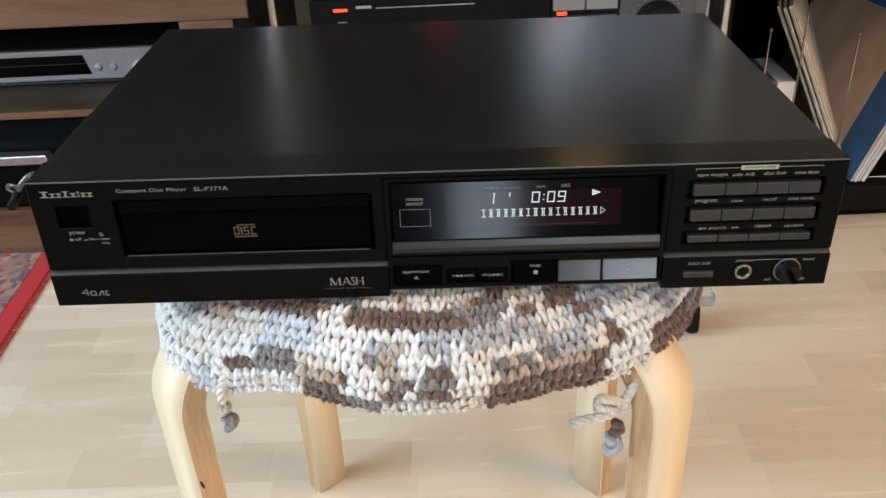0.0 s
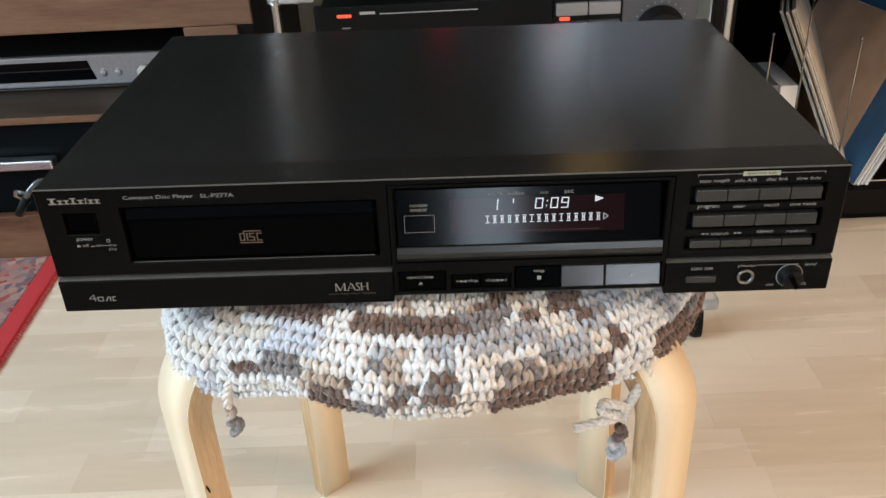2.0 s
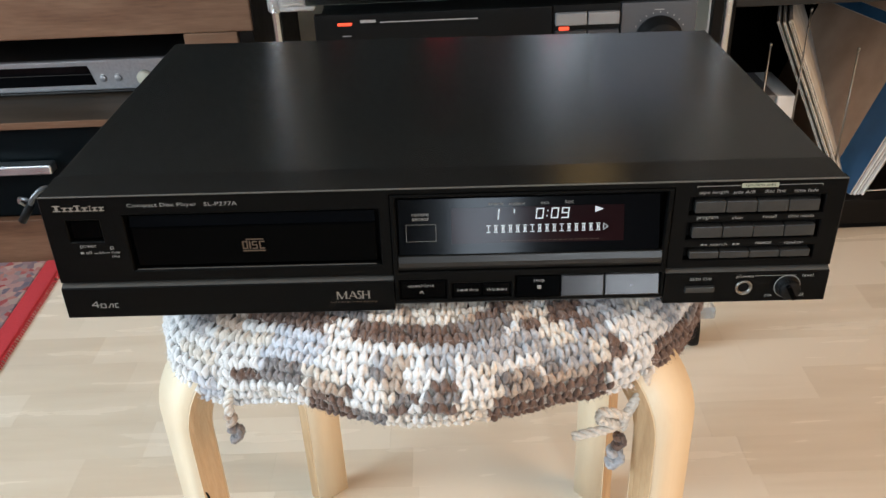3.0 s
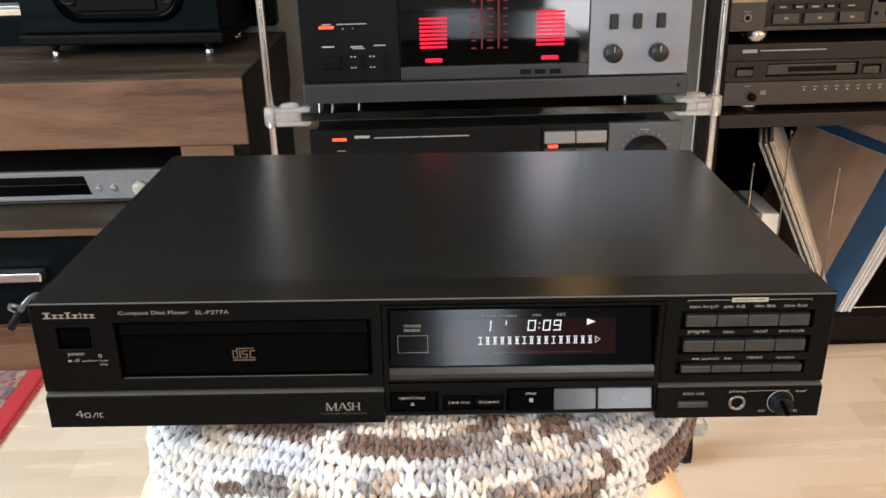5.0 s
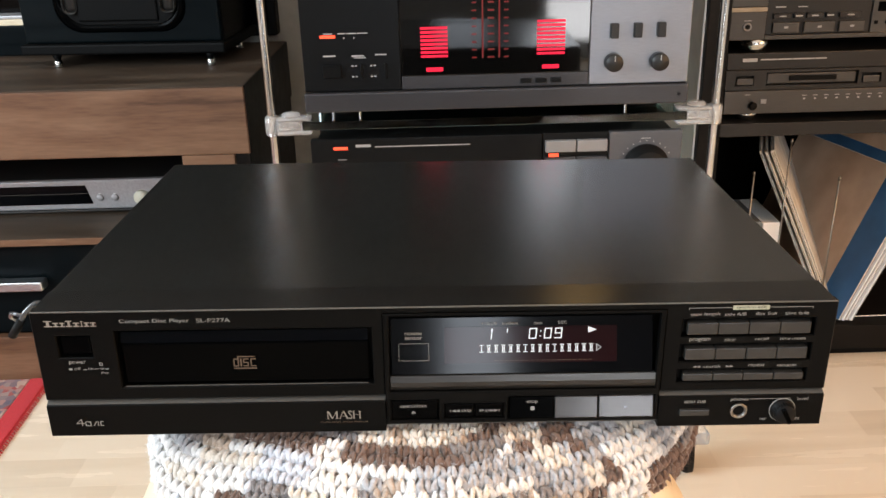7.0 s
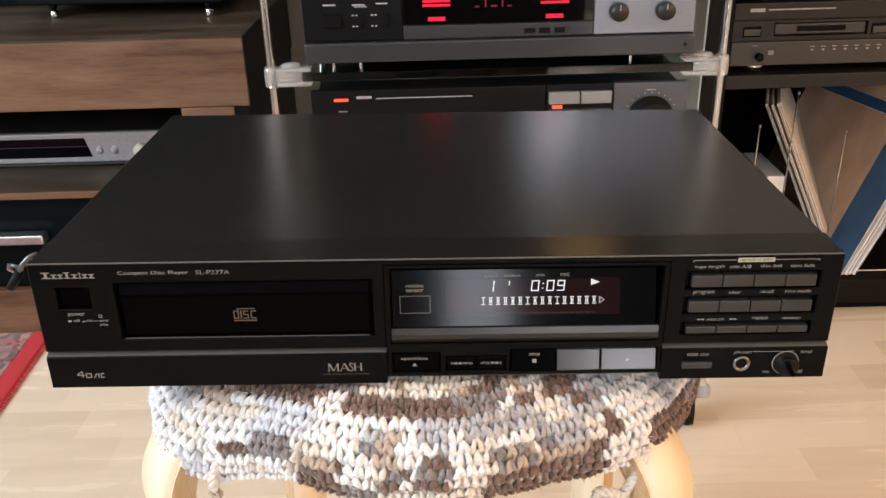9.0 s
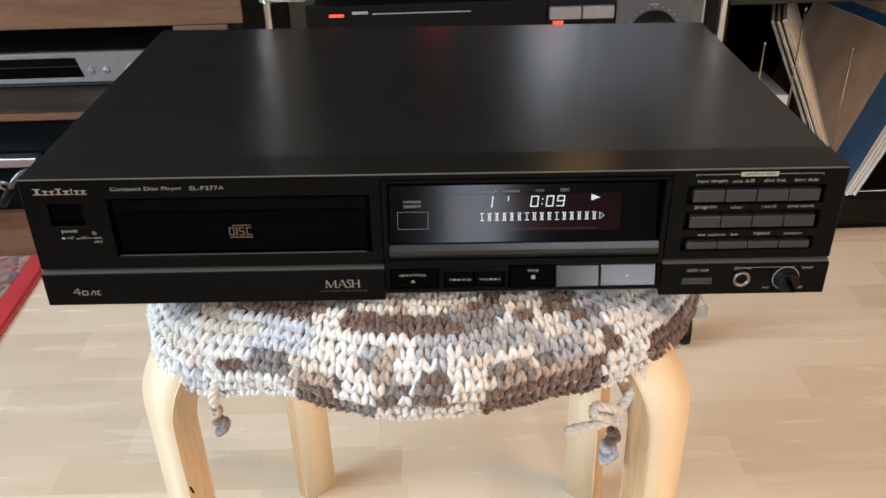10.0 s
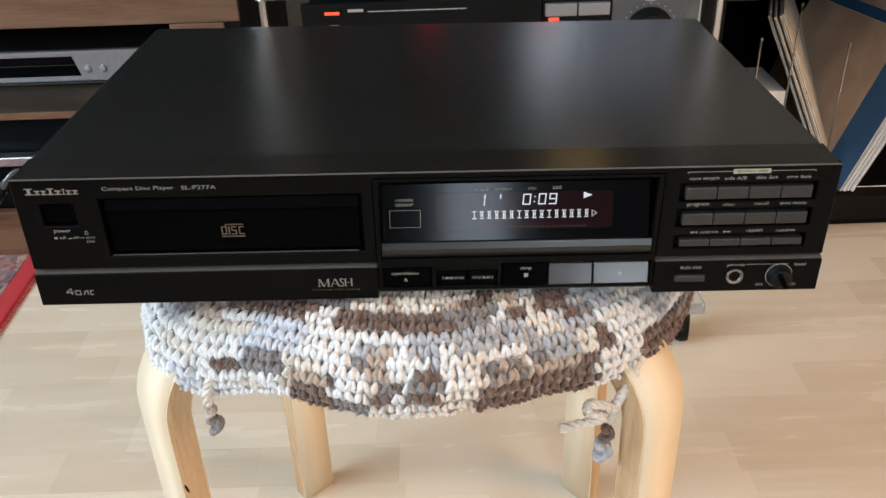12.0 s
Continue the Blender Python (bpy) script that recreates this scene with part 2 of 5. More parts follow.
link(M_FLOOR, _oi.outputs["Random"], _tone.inputs[0])
link(M_FLOOR, _gm.outputs["Random Per Island"], _tone.inputs[1])
_fr = node(M_FLOOR, "ShaderNodeMath")
_fr.operation = "FRACT"
link(M_FLOOR, _tone.outputs[0], _fr.inputs[0])
_wpos = node(M_FLOOR, "ShaderNodeVectorMath")
_wpos.operation = "MULTIPLY"
_wpos.inputs[1].default_value = (2.0, 16, 16)
link(M_FLOOR, _gm.outputs["Position"], _wpos.inputs[0])
_g1 = node(M_FLOOR, "ShaderNodeTexNoise", Scale=2.0, Detail=6.0, Distortion=0.15)
link(M_FLOOR, _wpos.outputs[0], _g1.inputs["Vector"])
_sum = node(M_FLOOR, "ShaderNodeMath")
_sum.operation = "MULTIPLY_ADD"
_sum.inputs[1].default_value = 0.8
link(M_FLOOR, _fr.outputs[0], _sum.inputs[0])
link(M_FLOOR, _g1.outputs[0], _sum.inputs[2])
link(M_FLOOR, ramp(M_FLOOR, _sum.outputs[0], [(0.2, (0.55, 0.44, 0.325)), (0.6, (0.64, 0.53, 0.40)), (1.0, (0.72, 0.615, 0.485))]), bsdf(M_FLOOR).inputs["Base Color"])
_mr = node(M_FLOOR, "ShaderNodeMapRange", From_Min=0.3, From_Max=0.7, To_Min=0.19, To_Max=0.30)
link(M_FLOOR, _g1.outputs[0], _mr.inputs[0])
link(M_FLOOR, _mr.outputs[0], bsdf(M_FLOOR).inputs["Roughness"])


def yarn(name, dark, light):
    """Fuzzy twisted wool: each stitch its own tone, thin ply lines across it."""
    m = mat(name, light, 0.95, spec=0.15)
    bsdf(m).inputs["Sheen Weight"].default_value = 0.35
    g = m.node_tree.nodes.new("ShaderNodeNewGeometry")
    n = node(m, "ShaderNodeTexNoise", Scale=420.0, Detail=4.0)
    link(m, coords(m), n.inputs["Vector"])
    a = node(m, "ShaderNodeMath")
    a.operation = "MULTIPLY_ADD"
    a.inputs[1].default_value = 0.16
    link(m, g.outputs["Random Per Island"], a.inputs[0])
    link(m, n.outputs[0], a.inputs[2])
    link(m, ramp(m, a.outputs[0], [(0.35, dark), (0.82, light)]), bsdf(m).inputs["Base Color"])
    bump(m, n.outputs[0], 0.7, 0.0012)
    return m


YARNS = {
    "w": yarn("yarn_white", (0.62, 0.605, 0.59), (0.84, 0.825, 0.805)),
    "c": yarn("yarn_cream", (0.56, 0.505, 0.44), (0.80, 0.735, 0.655)),
    "t": yarn("yarn_tan", (0.36, 0.275, 0.215), (0.54, 0.435, 0.355)),
    "b": yarn("yarn_brown", (0.092, 0.056, 0.043), (0.225, 0.146, 0.114)),
    "g": yarn("yarn_grey", (0.32, 0.315, 0.325), (0.53, 0.525, 0.54)),
    "d": yarn("yarn_dark_grey", (0.15, 0.13, 0.125), (0.30, 0.27, 0.26)),
    "l": yarn("yarn_pale_blue", (0.47, 0.48, 0.52), (0.67, 0.68, 0.715)),
}


# ---- building helpers ----
def mesh_of(name, bm, material, smooth=False):
    me = bpy.data.meshes.new(name)
    bm.normal_update()
    bm.to_mesh(me)
    bm.free()
    if isinstance(material, (list, tuple)):
        for m in material:
            me.materials.append(m)
    else:
        me.materials.append(material)
    if smooth:
        for p in me.polygons:
            p.use_smooth = True
    return me


def part(name, bm, material, parent, label="", smooth=False):
    ob = new(name, mesh_of(name, bm, material, smooth))
    ob.parent = parent
    if label:
        tagged(ob, label=label)
    return ob


def thing(name, label, category, m=None, group="", kind=""):
    ob = new(name)
    ob.empty_display_size = 0.05
    if m is not None:
        ob.matrix_world = m
    return tagged(ob, label, category, group, kind)


def box(x0, x1, y0, y1, z0, z1, bevel=0.0, seg=2, bm=None):
    own = bmesh.new()
    bmesh.ops.create_cube(own, size=1, matrix=Matrix.Translation(((x0 + x1) / 2, (y0 + y1) / 2, (z0 + z1) / 2)) @ Matrix.Diagonal((x1 - x0, y1 - y0, z1 - z0, 1)))
    if bevel:
        bmesh.ops.bevel(own, geom=own.edges[:], offset=bevel, segments=seg, affect="EDGES", profile=0.5)
    if bm is None:
        return own
    me = bpy.data.meshes.new("tmp")
    own.to_mesh(me)
    own.free()
    bm.from_mesh(me)
    bpy.data.meshes.remove(me)
    return bm


def turned(profile, m=None, seg=32, bm=None):
    """A body turned about z from (radius, height) pairs."""
    bm = bm or bmesh.new()
    m = m or Matrix()
    rings = []
    for r, z in profile:
        rings.append([bm.verts.new(m @ Vector((r * math.cos(a), r * math.sin(a), z))) for a in (2 * math.pi * i / seg for i in range(seg))])
    for lo, hi in zip(rings, rings[1:]):
        for i in range(seg):
            bm.faces.new((lo[i], lo[(i + 1) % seg], hi[(i + 1) % seg], hi[i]))
    bm.faces.new(list(reversed(rings[0])))
    bm.faces.new(rings[-1])
    return bm


def tube(points, radius, seg=10, bm=None, taper=None):
    bm = bm or bmesh.new()
    pts = [Vector(p) for p in points]
    rings = []
    for i, p in enumerate(pts):
        d = (pts[min(i + 1, len(pts) - 1)] - pts[max(i - 1, 0)]).normalized()
        q = d.to_track_quat("Z", "Y").to_matrix()
        r = radius * (taper(i / (len(pts) - 1)) if taper else 1)
        rings.append([bm.verts.new(p + q @ Vector((r * math.cos(a), r * math.sin(a), 0))) for a in (2 * math.pi * k / seg for k in range(seg))])
    for lo, hi in zip(rings, rings[1:]):
        for k in range(seg):
            bm.faces.new((lo[k], lo[(k + 1) % seg], hi[(k + 1) % seg], hi[k]))
    bm.faces.new(list(reversed(rings[0])))
    bm.faces.new(rings[-1])
    return bm


def plate(x0, x1, z0, z1, holes, y0, depth, bevel=0.0005):
    """An upright panel facing -y with rectangular holes that go through its depth."""
    bm = bmesh.new()
    xs = sorted({x0, x1, *[h[0] for h in holes], *[h[1] for h in holes]})
    zs = sorted({z0, z1, *[h[2] for h in holes], *[h[3] for h in holes]})
    xs = [x for x in xs if x0 <= x <= x1]
    zs = [z for z in zs if z0 <= z <= z1]
    verts = {}

    def v(x, y, z):
        key = (round(x, 6), round(y, 6), round(z, 6))
        if key not in verts:
            verts[key] = bm.verts.new((x, y, z))
        return verts[key]

    def solid(i, j):
        if not (0 <= i < len(xs) - 1 and 0 <= j < len(zs) - 1):
            return False
        cx, cz = (xs[i] + xs[i + 1]) / 2, (zs[j] + zs[j + 1]) / 2
        return not any(h[0] < cx < h[1] and h[2] < cz < h[3] for h in holes)

    y1 = y0 + depth
    for i in range(len(xs) - 1):
        for j in range(len(zs) - 1):
            if not solid(i, j):
                continue
            a, b, c, d = xs[i], xs[i + 1], zs[j], zs[j + 1]
            bm.faces.new((v(a, y0, c), v(b, y0, c), v(b, y0, d), v(a, y0, d)))
            bm.faces.new((v(a, y1, d), v(b, y1, d), v(b, y1, c), v(a, y1, c)))
            if not solid(i - 1, j):
                bm.faces.new((v(a, y1, c), v(a, y0, c), v(a, y0, d), v(a, y1, d)))
            if not solid(i + 1, j):
                bm.faces.new((v(b, y0, c), v(b, y1, c), v(b, y1, d), v(b, y0, d)))
            if not solid(i, j - 1):
                bm.faces.new((v(a, y1, c), v(b, y1, c), v(b, y0, c), v(a, y0, c)))
            if not solid(i, j + 1):
                bm.faces.new((v(a, y0, d), v(b, y0, d), v(b, y1, d), v(a, y1, d)))
    bm.normal_update()
    if bevel:
        sharp = [e for e in bm.edges if len(e.link_faces) == 2 and e.calc_face_angle(0) > 1.0 and all(abs(w.co.y - y0) < 1e-6 for w in e.verts)]
        bmesh.ops.bevel(bm, geom=sharp, offset=bevel, segments=1, affect="EDGES")
    return bm


FACING = Matrix.Rotation(radians(90), 4, "X")


def lettering(text, x0, x1, z0, z1, y, material, parent, shear=0.0, name="lettering"):
    """Flat letters that fill a box on an upright face at depth y, facing -y."""
    cu = bpy.data.curves.new("text", "FONT")
    cu.body, cu.extrude, cu.shear, cu.resolution_u = text, 0.0, shear, 3
    tmp = new("text", cu)
    me = bpy.data.meshes.new_from_object(tmp.evaluated_get(bpy.context.evaluated_depsgraph_get()))
    bpy.data.objects.remove(tmp)
    co = np.array([w.co for w in me.vertices])
    lo, hi = co.min(0), co.max(0)
    m = Matrix.Translation((x0, y, z0)) @ FACING @ Matrix.Diagonal(((x1 - x0) / (hi[0] - lo[0]), (z1 - z0) / (hi[1] - lo[1]), 1, 1)) @ Matrix.Translation((-lo[0], -lo[1], 0))
    me.transform(m)
    me.materials.clear()
    me.materials.append(material)
    ob = new(name, me)
    ob.parent = parent
    return ob


def flat(bm, pts, y):
    """A small upright printed shape from (x, z) corners, facing -y."""
    f = bm.faces.new([bm.verts.new((x, y, z)) for x, z in pts])
    f.normal_update()
    if f.normal.y > 0:
        f.normal_flip()
    return bm


def bars(rects, y, bm=None):
    bm = bm or bmesh.new()
    for a, b, c, d in rects:
        flat(bm, [(a, c), (b, c), (b, d), (a, d)], y)
    return bm


def word_bars(x0, x1, z0, z1, widths, gap=0.25):
    """Blocks for words that cannot be read: relative widths over x0..x1."""
    total = sum(widths) + gap * (len(widths) - 1)
    out, x = [], x0
    for w in widths:
        out.append((x, x + w / total * (x1 - x0), z0, z1))
        x += (w + gap) / total * (x1 - x0)
    return out


# ---- the room ----
def wall(name, bm, material=M_WALL, label="plain off-white painted room wall"):
    return tagged(new(name, mesh_of(name, bm, material)), label, "wall", kind="structure")


ROOM = (-2.2, 2.2, -2.6, 1.3, 2.5)
wall("wall_north", box(-2.3, 2.3, 1.3, 1.4, 0, 2.5), M_WALL_GREY, "plain grey wall behind the furniture, darkened for its shade")
_bm = plate(-2.6, 1.3, 0, 2.5, [(-1.30, -0.10, 0.78, 2.02)], 0, 0.1, 0)
_bm.transform(Matrix.Translation((2.3, 0, 0)) @ Matrix.Rotation(radians(90), 4, "Z"))
wall("wall_east", _bm)
_bm = plate(-2.3, 2.3, 0, 2.5, [(0.025, 0.265, 0.50, 1.00), (0.48, 0.72, 1.11, 1.75), (0.53, 0.88, 0.09, 0.295)], 0, 0.1, 0)
_bm.transform(Matrix.Translation((0, -2.7, 0)))
wall("wall_south", _bm, M_WALL_DARK, "unseen window wall, dark grey to dim the reflections")
_bm = plate(-2.6, 1.3, 0, 2.5, [(-1.37, 0.17, 0.88, 2.22)], 0, 0.1, 0)
_bm.transform(Matrix.Translation((-2.2, 0, 0)) @ Matrix.Rotation(radians(90), 4, "Z"))
wall("wall_west", _bm)
tagged(new("ceiling", mesh_of("ceiling", box(-2.3, 2.3, -2.7, 1.4, 2.5, 2.6), M_CEIL)), "plain white painted ceiling", "ceiling", kind="structure")
floor = tagged(new("floor", mesh_of("floor", box(-2.3, 2.3, -2.7, 1.4, -0.1, -0.0010), M_FLOOR)), "light beech laminate strip floor with a satin sheen", "floor", kind="structure")


def floor_strip(length):
    bm = bmesh.new()
    box(-length / 2, length / 2, -0.0325, 0.0325, -0.0009, 0, 0, bm=bm)
    return mesh_of("floor_strip", bm, M_FLOOR)


def lay_floor():
    """Strips 65 mm wide laid along x in broken bond; those round the stool are pieces of their own."""
    rng = random.Random(7)
    kinds = {k: floor_strip(k - 0.0001) for k in (0.17, 0.24, 0.31, 0.40)}
    rest = bmesh.new()
    row = 0
    y = -2.6
    while y < 1.3:
        x = -2.25 - rng.random() * 0.4
        while x < 2.2:
            k = rng.choice(list(kinds))
            cx, cy = x + k / 2, y + 0.0325
            if -1.0 < cx < 1.05 and -0.25 < cy < 0.95 and (-0.75 < cx or cy < 0.9):
                ob = new("floor_strip", kinds[k])
                ob.location = (cx, cy, 0)
                ob.scale = (1, 0.9985, 1)
                ob.parent = floor
            else:
                vs = [rest.verts.new((px, py, 0)) for px, py in ((x, y), (x + k - 0.0008, y), (x + k - 0.0008, y + 0.0646), (x, y + 0.0646))]
                rest.faces.new(vs)
            x += k
        y += 0.065
        row += 1
    ob = part("floor_strips", rest, M_FLOOR, floor)
    tagged(ob, kind="stuff")


# ---- rug ----
def build_rug():
    rug = thing("rug", "red bordered oriental rug with a dense woven pattern", "rug", pose(-0.670, 0.9, 0, 0, 0, 2))
    bm = box(-1.2, -0.0315, -2.4, 0.0, 0.0005, 0.007, 0.002)
    part("field", bm, M_RUG, rug, "patterned cream, slate and red field")
    part("border", box(-0.031, 0.0, -2.4, 0.0, 0.0005, 0.008, 0.003), M_RUG_RED, rug, "plain bright red border")
    bm = bmesh.new()
    rng = random.Random(3)
    y = -2.38
    while y < -0.02:
        tube([(-0.003, y, 0.004), (0.004, y + rng.uniform(-.002, .002), 0.005), (0.006, y, 0.001)], 0.0012, 5, bm)
        y += 0.006
    tagged(part("overcast_edge", bm, M_RUG_RED, rug), kind="stuff")


# ---- stool ----
SX, SY = -0.009, 0.157


def leg_mesh():
    """One bent-ply leg: upright strip that curves inward under the seat; local x points outward."""
    w, th, out = 0.040, 0.0185, 0.2242
    path = [(out, 0.0), (out, 0.15), (out, 0.30), (out, 0.385)]
    R = 0.055
    for i in range(1, 11):
        a = math.pi / 2 * i / 10
        path.append((out - R + R * math.cos(a), 0.385 + R * math.sin(a)))
    path += [(0.14, 0.44), (0.09, 0.44)]
    prof_out = path
    prof_in = []
    for i, (r, z) in enumerate(path):
        a, b = path[max(i - 1, 0)], path[min(i + 1, len(path) - 1)]
        dx, dz = b[0] - a[0], b[1] - a[1]
        n = math.hypot(dx, dz)
        prof_in.append((r - dz / n * th, z + dx / n * th))
    bm = bmesh.new()
    rows = []
    for (ro, zo), (ri, zi) in zip(prof_out, prof_in):
        rows.append([bm.verts.new(p) for p in ((ro, -w / 2, zo), (ro, w / 2, zo), (ri, w / 2, zi), (ri, -w / 2, zi))])
    for a, b in zip(rows, rows[1:]):
        for k in range(4):
            f = bm.faces.new((a[k], a[(k + 1) % 4], b[(k + 1) % 4], b[k]))
            f.material_index = 1 if k in (1, 3) else 0
            f.smooth = k in (0, 2)
    bm.faces.new(list(reversed(rows[0])))
    bm.faces.new(rows[-1])
    bmesh.ops.recalc_face_normals(bm, faces=bm.faces[:])
    long = [e for e in bm.edges if len(e.link_faces) == 2 and {f.material_index for f in e.link_faces} == {0, 1} and e.calc_face_angle(0) > 1]
    bmesh.ops.bevel(bm, geom=long, offset=0.0015, segments=2, affect="EDGES", material=0)
    return mesh_of("leg", bm, [M_BIRCH, M_PLY])


def build_stool():
    stool = thing("stool", "round birch stool with four bent plywood legs", "stool", pose(-0.0088, 0.160, 0, 0, 0, -3.9))
    part("seat", turned([(0.165, 0.441), (0.174, 0.443), (0.175, 0.458), (0.172, 0.461)], seg=64), M_BIRCH, stool)
    me = leg_mesh()
    for k in range(4):
        ob = new("leg", me)
        ob.parent = stool
        ob.matrix_local = pose(0, 0, 0, 0, 0, 45 + 90 * k)
    # lamination lines on the ply edges of the front legs
    for k in (2, 3):
        for side in (-1, 1):
            for d in (0.0050, 0.0092, 0.0138):
                pts = [(0.2242 - d, side * 0.0199, z) for z in (0.02, 0.2, 0.385)]
                for i in range(1, 9):
                    a = math.pi / 2 * i / 8
                    pts.append((0.1692 + (0.055 - d) * math.cos(a), side * 0.0199, 0.385 + (0.055 - d) * math.sin(a)))
                ob = part("glue_line", tube(pts, 0.00035, 4), M_PLY, stool)
                ob.matrix_local = pose(0, 0, 0, 0, 0, 45 + 90 * k)
    # a dark knot hole on one leg's edge
    bm = bmesh.new()
    bmesh.ops.create_icosphere(bm, subdivisions=2, radius=1, matrix=Matrix.Diagonal((0.0008, 0.0004, 0.0042, 1)))
    ob = part("knot", bm, M_DARK, stool)
    ob.matrix_local = pose(0, 0, 0, 0, 0, 225) @ pose(0.2205, 0.0201, 0.334, 0, 12, 0)


# ---- crocheted cover ----
PROFILE = [(0.100, 0.470), (0.130, 0.471), (0.150, 0.470), (0.168, 0.467), (0.181, 0.460), (0.189, 0.451), (0.1925, 0.441), (0.191, 0.432), (0.187, 0.4265)]


ARC = [0.0]
for _a, _b in zip(PROFILE, PROFILE[1:]):
    ARC.append(ARC[-1] + math.dist(_a, _b))


def cover_point(s, a):
    """Place and outward normal on the cover at share s of its profile and angle a (0: the front, rising to +x)."""
    want = s * ARC[-1]
    i = 0
    while i < len(PROFILE) - 2 and ARC[i + 1] < want:
        i += 1
    u = (want - ARC[i]) / (ARC[i + 1] - ARC[i])
    p0, p1 = PROFILE[max(i - 1, 0)], PROFILE[i]
    p2, p3 = PROFILE[i + 1], PROFILE[min(i + 2, len(PROFILE) - 1)]
    q = []
    for k in (0, 1):
        q.append(0.5 * (2 * p1[k] + (p2[k] - p0[k]) * u + (2 * p0[k] - 5 * p1[k] + 4 * p2[k] - p3[k]) * u * u + (3 * p1[k] - p0[k] - 3 * p2[k] + p3[k]) * u ** 3))
    r, z = q
    a = (a + math.pi) % (2 * math.pi) - math.pi
    wob = 0.004 * math.sin(3 * a + 0.6) + 0.0025 * math.sin(7 * a + 2) + 0.002 * math.sin(13 * a)
    droop = math.exp(-((a + 0.82) / 0.30) ** 2) + 0.55 * math.exp(-((a - 0.85) / 0.3) ** 2)
    r += wob * s + 0.018 * droop * s
    z -= 0.015 * droop * max(0.0, s - 0.5) / 0.5
    z -= (0.005 * math.exp(-((a + 0.13) / 0.15) ** 2) - 0.0025 * math.exp(-((a + 0.42) / 0.14) ** 2) + 0.0065 * math.exp(-((a - 0.30) / 0.26) ** 2)) * max(0.0, s - 0.5) / 0.5
    z += (0.005 * math.sin(4 * a + 1.0) - 0.003 * math.cos(a) + 0.002 * math.sin(11 * a)) * max(0.0, s - 0.45)
    return Vector((SX + r * math.sin(a), SY - r * math.cos(a), z))


# runs of the variegated yarn, row by row: angle up to which a colour lasts, in degrees from -75
RUNS = [
    "75b",
    "-14b -8t 14c 30b 75g",
    "-13b -10t -6c -3t 5c 8t 15b 20t 24c 30b 37g 44c 75g",
    "-44d -38t -20b -15w 15b 16.5c 21b 24c 30b 40g 47c 75g",
    "-44g -31w -19l 0w 21g 26c 33g 41w 60g 75d",
    "-48w -31w -20l -11w -8g -4t 0w 3.5g 8w 12c 20w 29g 33c 34.5b 45w 75g",
    "-38w -32b -23d -15c -8w -5t 0w 4d 10c 12t 13.5g 16c 18.5g 28c 31b 41w 52b 75d",
    "-44w -40l -23w -20.5t -14.5b -7w -3b -1w 4b 9.5c 31b 41w 75b",
    "-44l -22w -14b -8d 9c 30b 40w 75b",
]
RUNS = [[(float(w[:-1]), w[-1]) for w in row.split()] for row in RUNS]
# the dye bleeds into a neighbouring tone along the thread
BLEED = {"l": "wgl", "w": "cww", "c": "wtc", "g": "wdg", "d": "bgd", "b": "dbb", "t": "cdt"}


def colour_of(row, deg):
    for end, tone in RUNS[row]:
        if deg < end:
            return tone
    return "bgwdc"[int(abs(deg) / 9 + row * 1.7) % 5]


